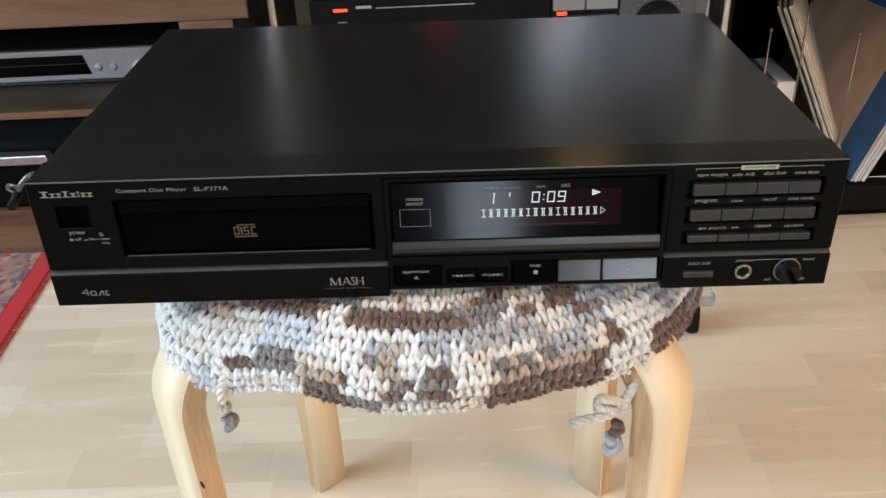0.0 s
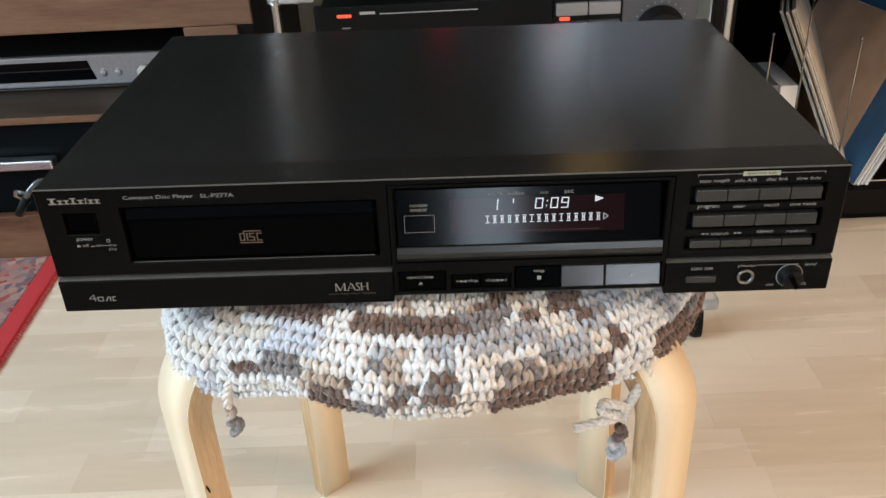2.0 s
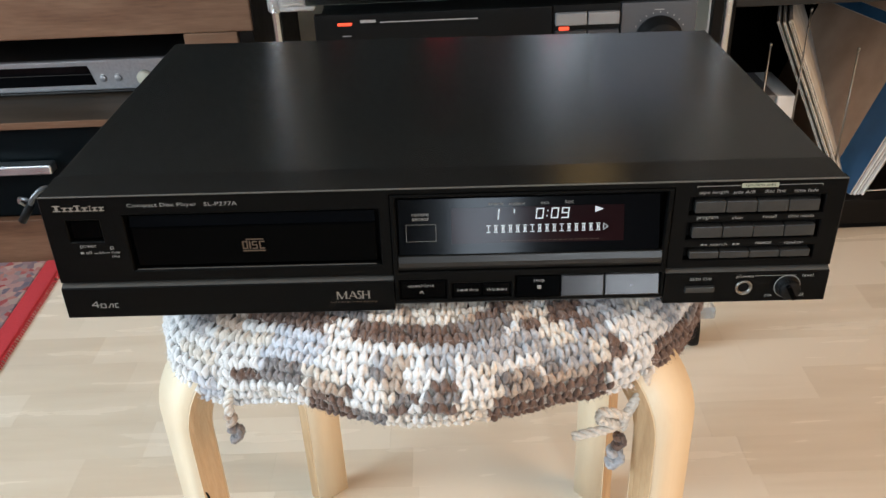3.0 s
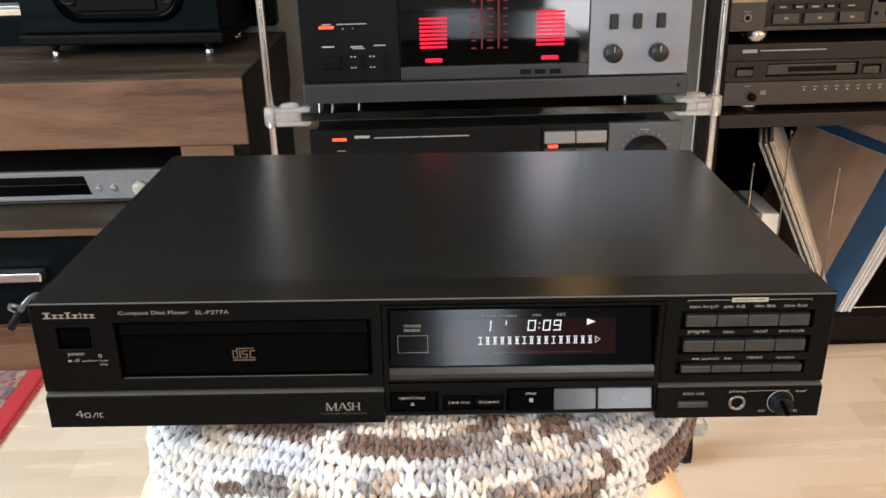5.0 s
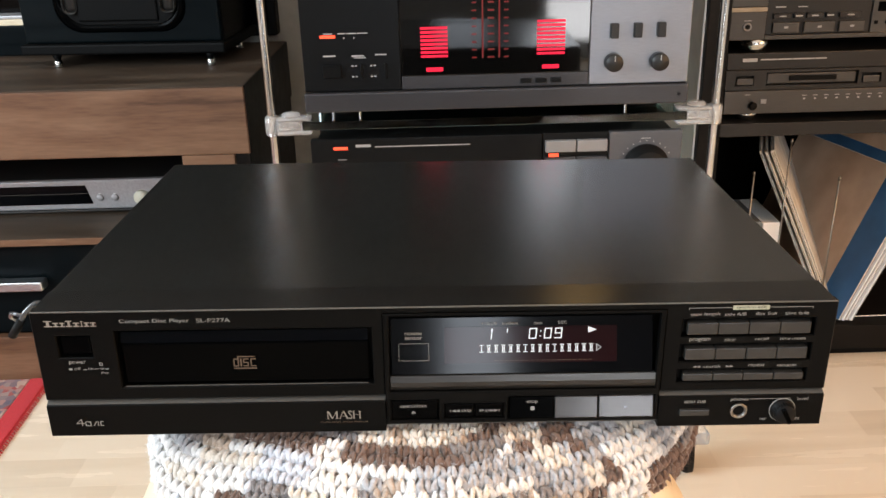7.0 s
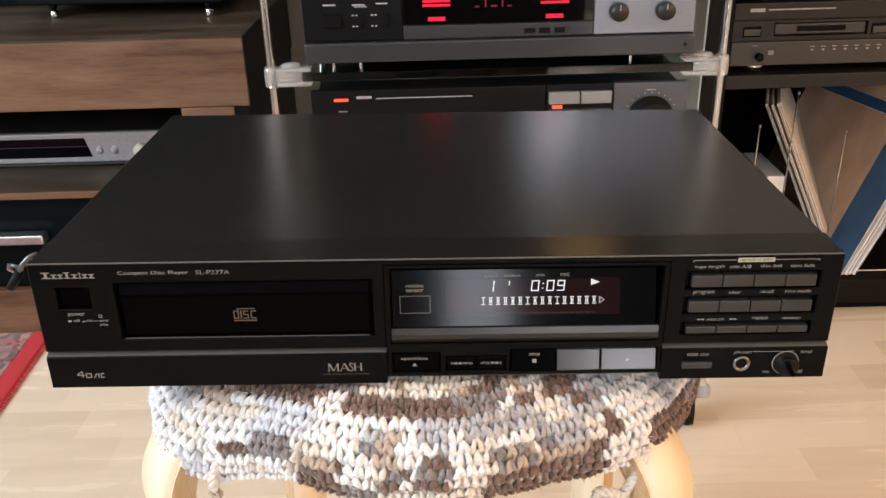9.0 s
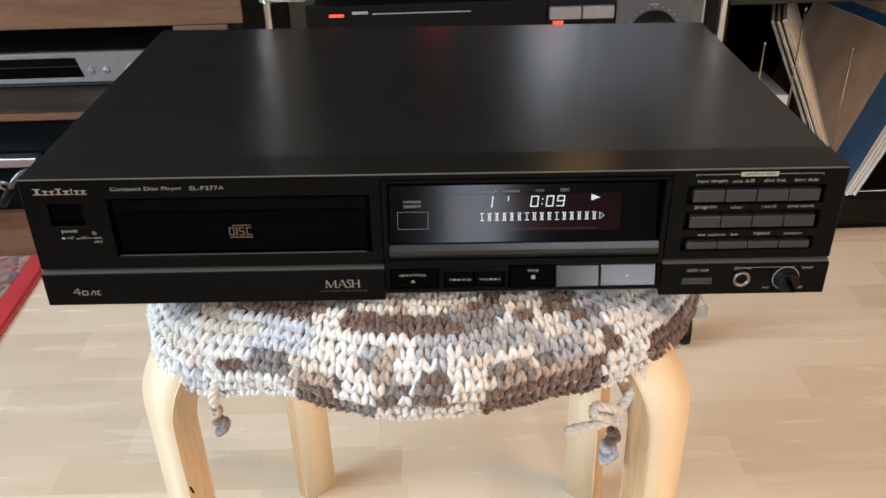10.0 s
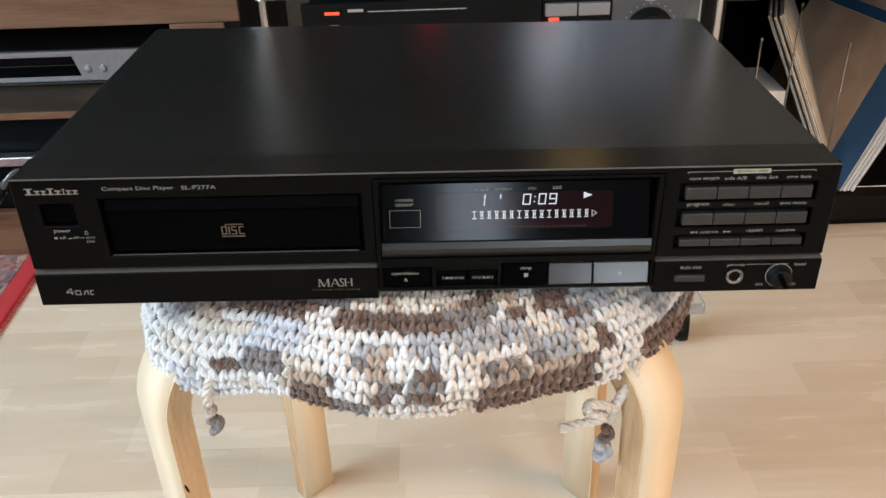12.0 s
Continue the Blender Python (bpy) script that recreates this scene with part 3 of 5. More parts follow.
def build_cover():
    cover = thing("stool_cover", "chunky crocheted stool cover in variegated brown, grey and cream wool", "stool cover")
    keys = list(YARNS)
    bm = bmesh.new()
    n = 180
    rows = 24
    grid = [[bm.verts.new(cover_point(j / rows, 2 * math.pi * i / n) - Vector((0, 0, 0.003))) for i in range(n)] for j in range(rows + 1)]
    for j in range(rows):
        for i in range(n):
            bm.faces.new((grid[j][i], grid[j + 1][i], grid[j + 1][(i + 1) % n], grid[j][(i + 1) % n]))
    bm.faces.new(grid[0])
    part("lining", bm, YARNS["c"], cover, smooth=True)

    rng = random.Random(11)
    verts, faces, mats = [], [], []
    fverts, ffaces, fmats = [], [], []
    ROWS, COUNT = 14, 176

    def strand(p, q, side, up, r, ci):
        """One leg of a stitch: two plies of yarn twisted round each other from p to q."""
        base = len(verts)
        steps, seg = 9, 10
        d = q - p
        twist = rng.uniform(0, 6.28)
        for s in range(steps + 1):
            u = s / steps
            rad = r * (0.30 + 0.80 * math.sin(math.pi * (0.05 + 0.88 * u)))
            c = p + d * u + up * (0.0028 * math.sin(math.pi * min(1.0, u * 1.05) ** 0.8))
            for k in range(seg):
                a = 2 * math.pi * k / seg
                ply = 1 + 0.22 * math.cos(2 * a - 7.5 * u + twist)
                verts.append(c + side * (rad * ply * math.cos(a)) + up * (rad * ply * math.sin(a)))
        for s in range(steps):
            for k in range(seg):
                a, b = base + s * seg + k, base + s * seg + (k + 1) % seg
                faces.append((a, b, b + seg, a + seg))
                mats.append(ci)
        faces.append(tuple(base + k for k in range(seg)))
        faces.append(tuple(base + steps * seg + k for k in reversed(range(seg))))
        mats.extend((ci, ci))

    for row in range(ROWS):
        left, swap = 0, False
        s0, s1 = 0.30 + 0.70 * row / ROWS, 0.30 + 0.70 * (row + 1.65) / ROWS
        for i in range(COUNT):
            deg = (i + 0.5 * (row % 2)) * 360 / COUNT
            deg = deg - 360 if deg > 180 else deg
            a = radians(deg + rng.uniform(-0.35, 0.35) + 0.5 * math.sin(row * 2.1))
            back = abs(deg) > 100
            if back and row < 5:
                continue
            p, q = cover_point(s0, a), cover_point(min(s1, 1.0), a)
            t = (cover_point(s0, a + 0.02) - cover_point(s0, a - 0.02)).normalized()
            up = t.cross(q - p).normalized()
            if up.dot(p - Vector((SX, SY, 0.40))) < 0:
                up = -up
            side_w = (cover_point(s1 if s1 < 1 else 1, a + math.pi / COUNT) - cover_point(s1 if s1 < 1 else 1, a - math.pi / COUNT)).length
            jit = Vector([rng.uniform(-1, 1) * 0.0009 for _ in range(3)])
            jd = deg + rng.uniform(-0.9, 0.9)
            left -= 1
            if left <= 0:
                left, swap, pick = rng.randint(2, 6), rng.random() < 0.24, rng.randint(0, 2)
            for sgn in (-1, 1):
                tone = colour_of(min(len(RUNS) - 1, int(row * len(RUNS) / ROWS + 0.12 + 0.62 * math.exp(-((deg + 6) / 18) ** 2))), jd + sgn * 0.5)
                ci = keys.index(BLEED[tone][pick] if swap else tone)
                top = p + t * (sgn * side_w * 0.44) + up * 0.0010 + jit
                low = q + t * (sgn * side_w * 0.07) - up * 0.0022 + jit
                d = low - top
                for _ in range(18):
                    u = rng.random()
                    c = top.lerp(low, u) + up * 0.0028
                    d1 = (up * rng.uniform(0.1, 1.0) + t * rng.uniform(-1, 1) + (low - top).normalized() * rng.uniform(-1, 1)).normalized() * rng.uniform(0.0012, 0.0058)
                    sd = d1.cross(up).normalized() * 0.00008
                    bend = Vector((rng.uniform(-1, 1), rng.uniform(-1, 1), rng.uniform(-1, 1))) * 0.0008
                    k = len(fverts)
                    fverts.extend((c - sd, c + sd, c + d1 * 0.5 + bend + sd, c + d1 * 0.5 + bend - sd, c + d1))
                    ffaces.extend(((k, k + 1, k + 2, k + 3), (k + 3, k + 2, k + 4)))
                    fmats.extend((ci, ci))
                strand(top, low, t, up, side_w * rng.uniform(0.24, 0.29), ci)
    me = bpy.data.meshes.new("stitches")
    me.from_pydata([tuple(v) for v in verts], [], faces)
    me.polygons.foreach_set("material_index", mats)
    me.polygons.foreach_set("use_smooth", [True] * len(faces))
    for k in keys:
        me.materials.append(YARNS[k])
    ob = new("stitches", me)
    ob.parent = cover
    tagged(ob, kind="stuff")
    me = bpy.data.meshes.new("wool_fuzz")
    me.from_pydata([tuple(v) for v in fverts], [], ffaces)
    me.polygons.foreach_set("material_index", fmats)
    for k in keys:
        me.materials.append(YARNS[k])
    ob = new("wool_fuzz", me)
    ob.parent = cover
    tagged(ob, kind="stuff")

    def tie(points, ends):
        """A crocheted cord of linked loops, with knotted wool ends."""
        bm = bmesh.new()
        pts = [Vector(p) for p in points]
        dense = []
        for a, b in zip(pts, pts[1:]):
            k = max(2, int((b - a).length / 0.0035))
            dense += [a.lerp(b, j / k) for j in range(k)]
        dense.append(pts[-1])
        fine = []
        for a, b in zip(dense, dense[1:]):
            fine += [a.lerp(b, k / 3) for k in range(3)]
        for ph in range(3):
            line = []
            for k, c in enumerate(fine):
                d = (fine[min(k + 1, len(fine) - 1)] - fine[max(k - 1, 0)]).normalized()
                e = d.orthogonal().normalized()
                ang = 2 * math.pi * (ph / 3 + k / 9)
                line.append(c + (e * math.cos(ang) + d.cross(e) * math.sin(ang)) * 0.0017)
            tube(line, 0.0017, 7, bm)
        cord = part("tie", bm, YARNS["c"], cover, "cream crocheted tie cord", True)
        for c, key, r in ends:
            bm = bmesh.new()
            c = Vector(c)
            line = [c + Vector((math.sin(0.9 * k), math.cos(1.3 * k + 1), 1.4 * math.sin(0.47 * k + 2))) * r * 0.72 for k in [q * 0.5 for q in range(60)]]
            tube(line, r * 0.36, 7, bm)
            part("knot", bm, YARNS[key], cord, "knotted wool cord end", True)

    # two front ties hanging beside the legs
    tie([(0.119, -0.003, 0.428), (0.1165, -0.007, 0.418), (0.112, -0.008, 0.410), (0.1055, -0.010, 0.397), (0.1045, -0.010, 0.388)], [((0.1035, -0.010, 0.379), "b", 0.0042), ((0.1015, -0.010, 0.366), "g", 0.0056)])
    tie([(0.107, -0.010, 0.398), (0.100, -0.012, 0.403), (0.091, -0.011, 0.404), (0.090, -0.011, 0.397), (0.097, -0.011, 0.395), (0.102, -0.011, 0.393), (0.093, -0.012, 0.390), (0.083, -0.011, 0.387), (0.0735, -0.010, 0.383)], [])
    tie([(-0.131, 0.000, 0.426), (-0.1345, -0.004, 0.415), (-0.134, -0.005, 0.406)], [((-0.1340, -0.005, 0.403), "t", 0.0036), ((-0.1320, -0.006, 0.393), "d", 0.0046)])


# ---- disc player ----
def seven(bm, ch, x, z, w, h, y, slant=0.10):
    """One digit of seven slanted bars."""
    t = h * 0.13
    seg = {"a": (0, h - t, w, h), "g": (0, h / 2 - t / 2, w, h / 2 + t / 2), "d": (0, 0, w, t), "f": (0, h / 2, t, h), "b": (w - t, h / 2, w, h), "e": (0, 0, t, h / 2), "c": (w - t, 0, w, h / 2)}
    on = {"0": "abcdef", "1": "bc", "9": "abcdfg", "3": "abgcd"}[ch]
    for s in on:
        a, b, c, d = seg[s]
        g = t * 0.12
        flat(bm, [(x + a + g + slant * (b + g), z + b + g), (x + c - g + slant * (b + g), z + b + g), (x + c - g + slant * (d - g), z + d - g), (x + a + g + slant * (d - g), z + d - g)], y)


def build_player():
    pl = thing("disc_player", "black disc player with lit display standing on the stool cover", "disc player", TIP @ Matrix.Translation((0, 0, BASE)))
    # sheet-metal lid and chassis
    part("lid", box(-0.2145, 0.2145, 0.0265, 0.279, 0.006, 0.0755, 0.0009, 2), M_LID, pl, "satin black sheet-metal lid")
    part("chassis", box(-0.2125, 0.2125, 0.018, 0.276, 0.0015, 0.0055, 0.0008), M_DARK, pl)
    part("front_body", box(-0.2130, 0.2130, 0.0135, 0.0258, 0.004, 0.0745, 0.0006), M_DARK, pl)
    bm = bmesh.new()
    prof = [(0.0008, 0.0745), (0.0008, 0.0758), (0.0244, 0.0768), (0.0256, 0.0764), (0.0258, 0.0745)]
    a = [bm.verts.new((-0.2138, y, z)) for y, z in prof]
    b = [bm.verts.new((0.2138, y, z)) for y, z in prof]
    for i in range(len(prof)):
        j = (i + 1) % len(prof)
        bm.faces.new((a[i], b[i], b[j], a[j]))
    bm.faces.new(a[::-1])
    bm.faces.new(b)
    bmesh.ops.recalc_face_normals(bm, faces=bm.faces[:])
    part("top_strip", bm, M_STRIP, pl, "sloping satin black plastic strip")
    for x in (-0.15, 0.15):
        for y in (0.05, 0.24):
            ob = part("foot", turned([(0.014, -0.007), (0.016, -0.006), (0.017, 0.001)]), M_RUBBER, pl)
            ob.location = (x, y, 0)
    # upper front panel with its openings
    holes = [(-0.172, -0.0345, 0.0295, 0.0640), (-0.0282, 0.1232, 0.0219, 0.0722), (-0.2030, -0.1850, 0.0485, 0.0615),
             (0.1325, 0.2042, 0.0555, 0.0660), (0.1325, 0.2042, 0.0403, 0.0508), (0.1325, 0.2035, 0.0275, 0.0352)]
    part("upper_panel", plate(-0.215, 0.215, 0.0222, 0.0757, holes, 0, 0.006, 0.0006), M_PLASTIC, pl, "black plastic front panel")
    # thin strip along the top front edge, lighter than the panel
    part("top_edge", box(-0.2145, 0.2145, -0.0002, 0.0006, 0.0753, 0.0761, 0.0002, 1), M_TOP_EDGE, pl, "thin lighter grey front edge")
    # lower panels with a sloping lip; the light it catches is a paler colour
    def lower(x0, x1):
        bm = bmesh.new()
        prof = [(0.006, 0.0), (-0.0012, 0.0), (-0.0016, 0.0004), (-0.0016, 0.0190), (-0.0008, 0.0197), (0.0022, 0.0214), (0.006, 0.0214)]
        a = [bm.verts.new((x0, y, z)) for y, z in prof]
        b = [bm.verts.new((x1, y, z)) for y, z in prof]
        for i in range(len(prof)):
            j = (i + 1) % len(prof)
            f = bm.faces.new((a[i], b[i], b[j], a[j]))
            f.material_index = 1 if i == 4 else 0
        bm.faces.new(a[::-1])
        bm.faces.new(b)
        bmesh.ops.recalc_face_normals(bm, faces=bm.faces[:])
        return bm
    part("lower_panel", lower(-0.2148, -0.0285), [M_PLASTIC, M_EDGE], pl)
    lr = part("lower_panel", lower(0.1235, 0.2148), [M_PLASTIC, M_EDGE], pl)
    # disc tray
    tray = part("tray_door", box(-0.1705, -0.0365, 0.0022, 0.0055, 0.0305, 0.0556, 0.0012, 2), M_GLOSS, pl, "gloss black tray door")
    bm = bmesh.new()
    prof = [(0.0024, 0.0557), (0.0054, 0.0557), (0.0058, 0.0614), (0.0046, 0.0614)]
    a = [bm.verts.new((-0.1700, y, z)) for y, z in prof]
    b = [bm.verts.new((-0.0370, y, z)) for y, z in prof]
    for i in range(4):
        bm.faces.new((a[i], b[i], b[(i + 1) % 4], a[(i + 1) % 4]))
    bm.faces.new(a[::-1])
    bm.faces.new(b)
    bmesh.ops.recalc_face_normals(bm, faces=bm.faces[:])
    part("tray_slope", bm, M_PANE, tray, "sloping glossy upper edge")
    part("tray_lip", box(-0.1705, -0.0375, 0.0006, 0.0016, 0.0296, 0.0301, 0.0002, 1), M_EDGE, pl)
    # round mark on the tray drawn as plain shapes
    bm = bars([(-0.1085 + 0.0002, -0.0985, 0.0463, 0.0470), (-0.1105, -0.0980, 0.0391, 0.0399)], 0.0020)
    lo, hi, t, w = 0.0406, 0.0455, 0.0007, 0.0030
    for x, sides in ((-0.1105, "tbl"), (-0.1068, "i"), (-0.1052, "tbmsr"), (-0.1012, "tbl")):
        kinds = {"t": (x, x + w, hi - t, hi), "b": (x, x + w, lo, lo + t), "l": (x, x + t, lo + t, hi - t), "i": (x, x + 0.0009, lo, hi), "m": (x, x + w, (lo + hi - t) / 2, (lo + hi + t) / 2),
                 "s": (x, x + t, (lo + hi + t) / 2, hi - t), "r": (x + w - t, x + w, lo + t, (lo + hi - t) / 2)}
        bars([kinds[k] for k in sides], 0.0020, bm)
    bars([(-0.1105 + w - t, -0.1105 + w, lo + t, hi - t), (-0.1105 + w - t, -0.1105 + w, hi, 0.0470)], 0.0020, bm)
    part("tray_mark", bm, M_LOGO, tray)
    # power switch
    part("power_button", box(-0.2022, -0.1858, 0.0018, 0.0055, 0.0492, 0.0608, 0.001, 2), M_GLOSS, pl)
    # display
    part("display_bezel", plate(-0.0282, 0.1232, 0.0035, 0.0722, [(-0.0255, 0.1205, 0.0245, 0.0705), (-0.0255, 0.0012, 0.0062, 0.0192), (0.0040, 0.0375, 0.0068, 0.0165), (0.0395, 0.1212, 0.0064, 0.0205)], -0.0008, 0.004, 0.0004), M_PLASTIC, pl)
    pane = part("display_pane", box(-0.0250, 0.1200, 0.0010, 0.0030, 0.0343, 0.0702, 0.0003, 1), M_PANE, pl, "smoked glossy display pane")
    part("display_filter", bars([(0.0045, 0.1000, 0.0410, 0.0640)], 0.0008), M_VFD, pane, "dull red display filter")
    bm = bmesh.new()
    prof = [(0.0030, 0.0342), (0.0004, 0.0338), (-0.0012, 0.0305), (-0.0012, 0.0280), (0.0004, 0.0250), (0.0030, 0.0246)]
    a = [bm.verts.new((-0.0252, y, z)) for y, z in prof]
    b = [bm.verts.new((0.1203, y, z)) for y, z in prof]
    for i in range(len(prof)):
        j = (i + 1) % len(prof)
        bm.faces.new((a[i], b[i], b[j], a[j]))
    bm.faces.new(a[::-1])
    bm.faces.new(b)
    bmesh.ops.recalc_face_normals(bm, faces=bm.faces[:])
    part("display_bar", bm, M_BAR, pl, "brushed grey metal bar")
    part("bezel_line", bars([(-0.0275, 0.1225, 0.0041, 0.0045)], -0.0011), M_EDGE, pl)
    YD = 0.0005
    digits = bmesh.new()
    seven(digits, "1", 0.0262, 0.0560, 0.0046, 0.0070, YD)
    flat(digits, [(0.0390, 0.0600), (0.0395, 0.0600), (0.0398, 0.0628), (0.0391, 0.0628)], YD)
    seven(digits, "0", 0.0508, 0.0560, 0.0046, 0.0070, YD)
    bars([(0.0571, 0.0578, 0.0575, 0.0582), (0.0575, 0.0582, 0.0606, 0.0613)], YD, digits)
    seven(digits, "0", 0.0592, 0.0560, 0.0044, 0.0070, YD)
    seven(digits, "9", 0.0650, 0.0560, 0.0044, 0.0070, YD)
    part("time_digits", digits, M_WHITE_GLOW, pane, "glowing white track and time digits")
    part("play_sign", flat(bmesh.new(), [(0.0840, 0.0594), (0.0888, 0.0614), (0.0840, 0.0634)], YD), M_WHITE_GLOW, pane)
    bm = bmesh.new()
    for k in range(16):
        x = 0.0238 + k * 0.00405
        w = 0.0024
        bars([(x, x + w, 0.0521, 0.0526), (x, x + w, 0.0478, 0.0483)], YD, bm)
        if k in (0, 6, 10):
            bars([(x + w * 0.42, x + w * 0.62, 0.0485, 0.0519)], YD, bm)
        else:
            bars([(x + w * 0.22, x + w * 0.44, 0.0485, 0.0519), (x + w * 0.6, x + w * 0.8, 0.0485, 0.0519), (x + w * 0.44, x + w * 0.6, 0.0498, 0.0506)], YD, bm)
    part("track_row", bm, M_WHITE_GLOW, pane)
    bm = bmesh.new()
    flat(bm, [(0.0885, 0.0478), (0.0890, 0.0484), (0.0890, 0.0518), (0.0885, 0.0526)], YD)
    flat(bm, [(0.0885, 0.0526), (0.0915, 0.0502), (0.0908, 0.0502), (0.0887, 0.0519)], YD)
    flat(bm, [(0.0885, 0.0478), (0.0915, 0.0502), (0.0908, 0.0502), (0.0887, 0.0485)], YD)
    part("end_sign", bm, M_DIM_GLOW, pane)
    pane.matrix_local = Matrix.Translation((0, 0.0010, 0.0343)) @ Matrix.Rotation(radians(-16), 4, "X") @ Matrix.Diagonal((0.990, 1, 0.880, 1)) @ Matrix.Translation((0, -0.0010, -0.0343))
    part("filter_line", bars([(0.0320 + k * 0.0029, 0.0340 + k * 0.0029, 0.0424, 0.0427) for k in range(19)], YD), M_LOGO, pane)
    for word, x0, x1 in (("track", 0.0252, 0.0337), ("index", 0.0365, 0.0455), ("min", 0.0540, 0.0585), ("sec", 0.0672, 0.0722)):
        lettering(word, x0, x1, 0.0652, 0.0672, YD, M_PRINT, pane)
    lettering("remote", -0.0172, -0.0078, 0.0594, 0.0613, YD, M_PRINT, pane)
    lettering("sensor", -0.0172, -0.0076, 0.0565, 0.0583, YD, M_PRINT, pane)
    a, b, c, d, t = -0.0207, -0.0040, 0.0432, 0.0541, 0.00022
    part("sensor_frame", bars([(a, b, d - t, d), (a, b, c, c + t), (a, a + t, c, d), (b - t, b, c, d)], YD), M_PRINT, pane)
    # printed words of the front
    Y0 = -0.0002
    bm = bmesh.new()
    for x, w, z1 in ((-0.2080, 0.0044, 0.0710), (-0.2031, 0.0030, 0.0698), (-0.1996, 0.0028, 0.0698), (-0.1963, 0.0034, 0.0710), (-0.1924, 0.0034, 0.0698), (-0.1885, 0.0013, 0.0706), (-0.1867, 0.0028, 0.0698), (-0.1834, 0.0030, 0.0698)):
        bars([(x, x + w, 0.0673, 0.0679), (x, x + w, z1 - 0.0006, z1), (x + w * 0.32, x + w * 0.68, 0.0679, z1 - 0.0006)], Y0, bm)
    part("maker_mark", bm, M_PRINT_B, pl)
    lettering("Compact Disc Player", -0.1680, -0.1308, 0.0684, 0.0712, Y0, M_PRINT, pl)
    lettering("SL-P277A", -0.1270, -0.1092, 0.0688, 0.0711, Y0, M_PRINT, pl)
    lettering("power", -0.1983, -0.1894, 0.0442, 0.0466, Y0, M_PRINT, pl)
    lettering("off", -0.1962, -0.1926, 0.0411, 0.0429, Y0, M_PRINT, pl)
    lettering("on", -0.1888, -0.1860, 0.0411, 0.0424, Y0, M_PRINT, pl)
    lettering("timer", -0.1822, -0.1772, 0.0411, 0.0426, Y0, M_PRINT, pl)
    lettering("play", -0.1822, -0.1778, 0.0383, 0.0402, Y0, M_PRINT, pl)
    part("switch_signs", bars([(-0.1990, -0.1972, 0.0411, 0.0423), (-0.1915, -0.1895, 0.0411, 0.0416), (-0.1857, -0.1830, 0.0415, 0.0418), (-0.1822, -0.1804, 0.0436, 0.0439), (-0.1822, -0.1804, 0.0452, 0.0455), (-0.1822, -0.1819, 0.0439, 0.0452), (-0.1807, -0.1804, 0.0439, 0.0452)], Y0), M_PRINT, pl)
    Y1 = -0.0019
    # quadruple-converter mark and process mark as plain strokes
    t = 0.0005
    bm = bars([(-0.1998, -0.1955, 0.0081, 0.0086), (-0.1970, -0.1965, 0.0066, 0.0110), (-0.1950, -0.1918, 0.0066, 0.0071), (-0.1950, -0.1918, 0.0091, 0.0096), (-0.1950, -0.1945, 0.0071, 0.0091), (-0.1923, -0.1918, 0.0071, 0.0091),
               (-0.1882, -0.1877, 0.0066, 0.0096), (-0.1868, -0.1848, 0.0066, 0.0071), (-0.1868, -0.1848, 0.0091, 0.0096), (-0.1868, -0.1863, 0.0071, 0.0091)], Y1)
    flat(bm, [(-0.1998, 0.0086), (-0.1992, 0.0086), (-0.1965, 0.0110), (-0.1971, 0.0110)], Y1)
    flat(bm, [(-0.1908, 0.0066), (-0.1902, 0.0066), (-0.1884, 0.0096), (-0.1890, 0.0096)], Y1)
    part("converter_mark", bm, M_PRINT, pl)
    zl, zh = 0.0087, 0.0137

    def stroke(x0, z0, x1, z1, w):
        return flat(bm, [(x0 - w / 2, z0), (x0 + w / 2, z0), (x1 + w / 2, z1), (x1 - w / 2, z1)], Y1)
    bm = bars([(x - 0.0007, x + 0.0007, z, z + 0.0003) for x in (-0.0606, -0.0556, -0.0541, -0.0497, -0.0462, -0.0428) for z in ((zl, zh - 0.0003) if x > -0.047 else (zl,))], Y1)
    bars([(-0.0534, -0.0505, 0.0102, 0.0105), (-0.0462, -0.0428, 0.0111, 0.0114)], Y1, bm)
    for x0, x1, w in ((-0.0606, -0.0606, 0.0005), (-0.0556, -0.0556, 0.0009), (-0.0541, -0.0520, 0.0004), (-0.0497, -0.0518, 0.0009), (-0.0462, -0.0462, 0.0008), (-0.0428, -0.0428, 0.0008)):
        stroke(x0, zl, x1, zh, w)
    stroke(-0.0581, zl, -0.0604, zh, 0.0009)
    stroke(-0.0581, zl, -0.0557, zh, 0.0004)
    curve = [(-0.0473, 0.0130), (-0.0478, 0.0136), (-0.0484, 0.0137), (-0.0489, 0.0133), (-0.0490, 0.0126), (-0.0486, 0.0119), (-0.0479, 0.0112), (-0.0474, 0.0105), (-0.0473, 0.0097), (-0.0477, 0.0090), (-0.0484, 0.0087), (-0.0490, 0.0094)]
    for (xa, za), (xb, zb) in zip(curve, curve[1:]):
        n = math.hypot(xb - xa, zb - za)
        px, pz = -(zb - za) / n * 0.0003, (xb - xa) / n * 0.0003
        flat(bm, [(xa - px, za - pz), (xb - px, zb - pz), (xb + px, zb + pz), (xa + px, za + pz)], Y1)
    part("process_mark", bm, M_PRINT_B, pl)
    lettering("multi-stage noise shaping", -0.0648, -0.0385, 0.0060, 0.0074, Y1, M_LOGO, pl)
    # transport keys
    def key(name, x0, x1, z0, z1, y, material, bevel=0.0005, lab=""):
        return part(name, box(x0, x1, y, 0.0045, z0, z1, bevel, 2), material, pl, lab)
    def lean(ob):
        """Tip a key back about its lower edge, as the fascia does."""
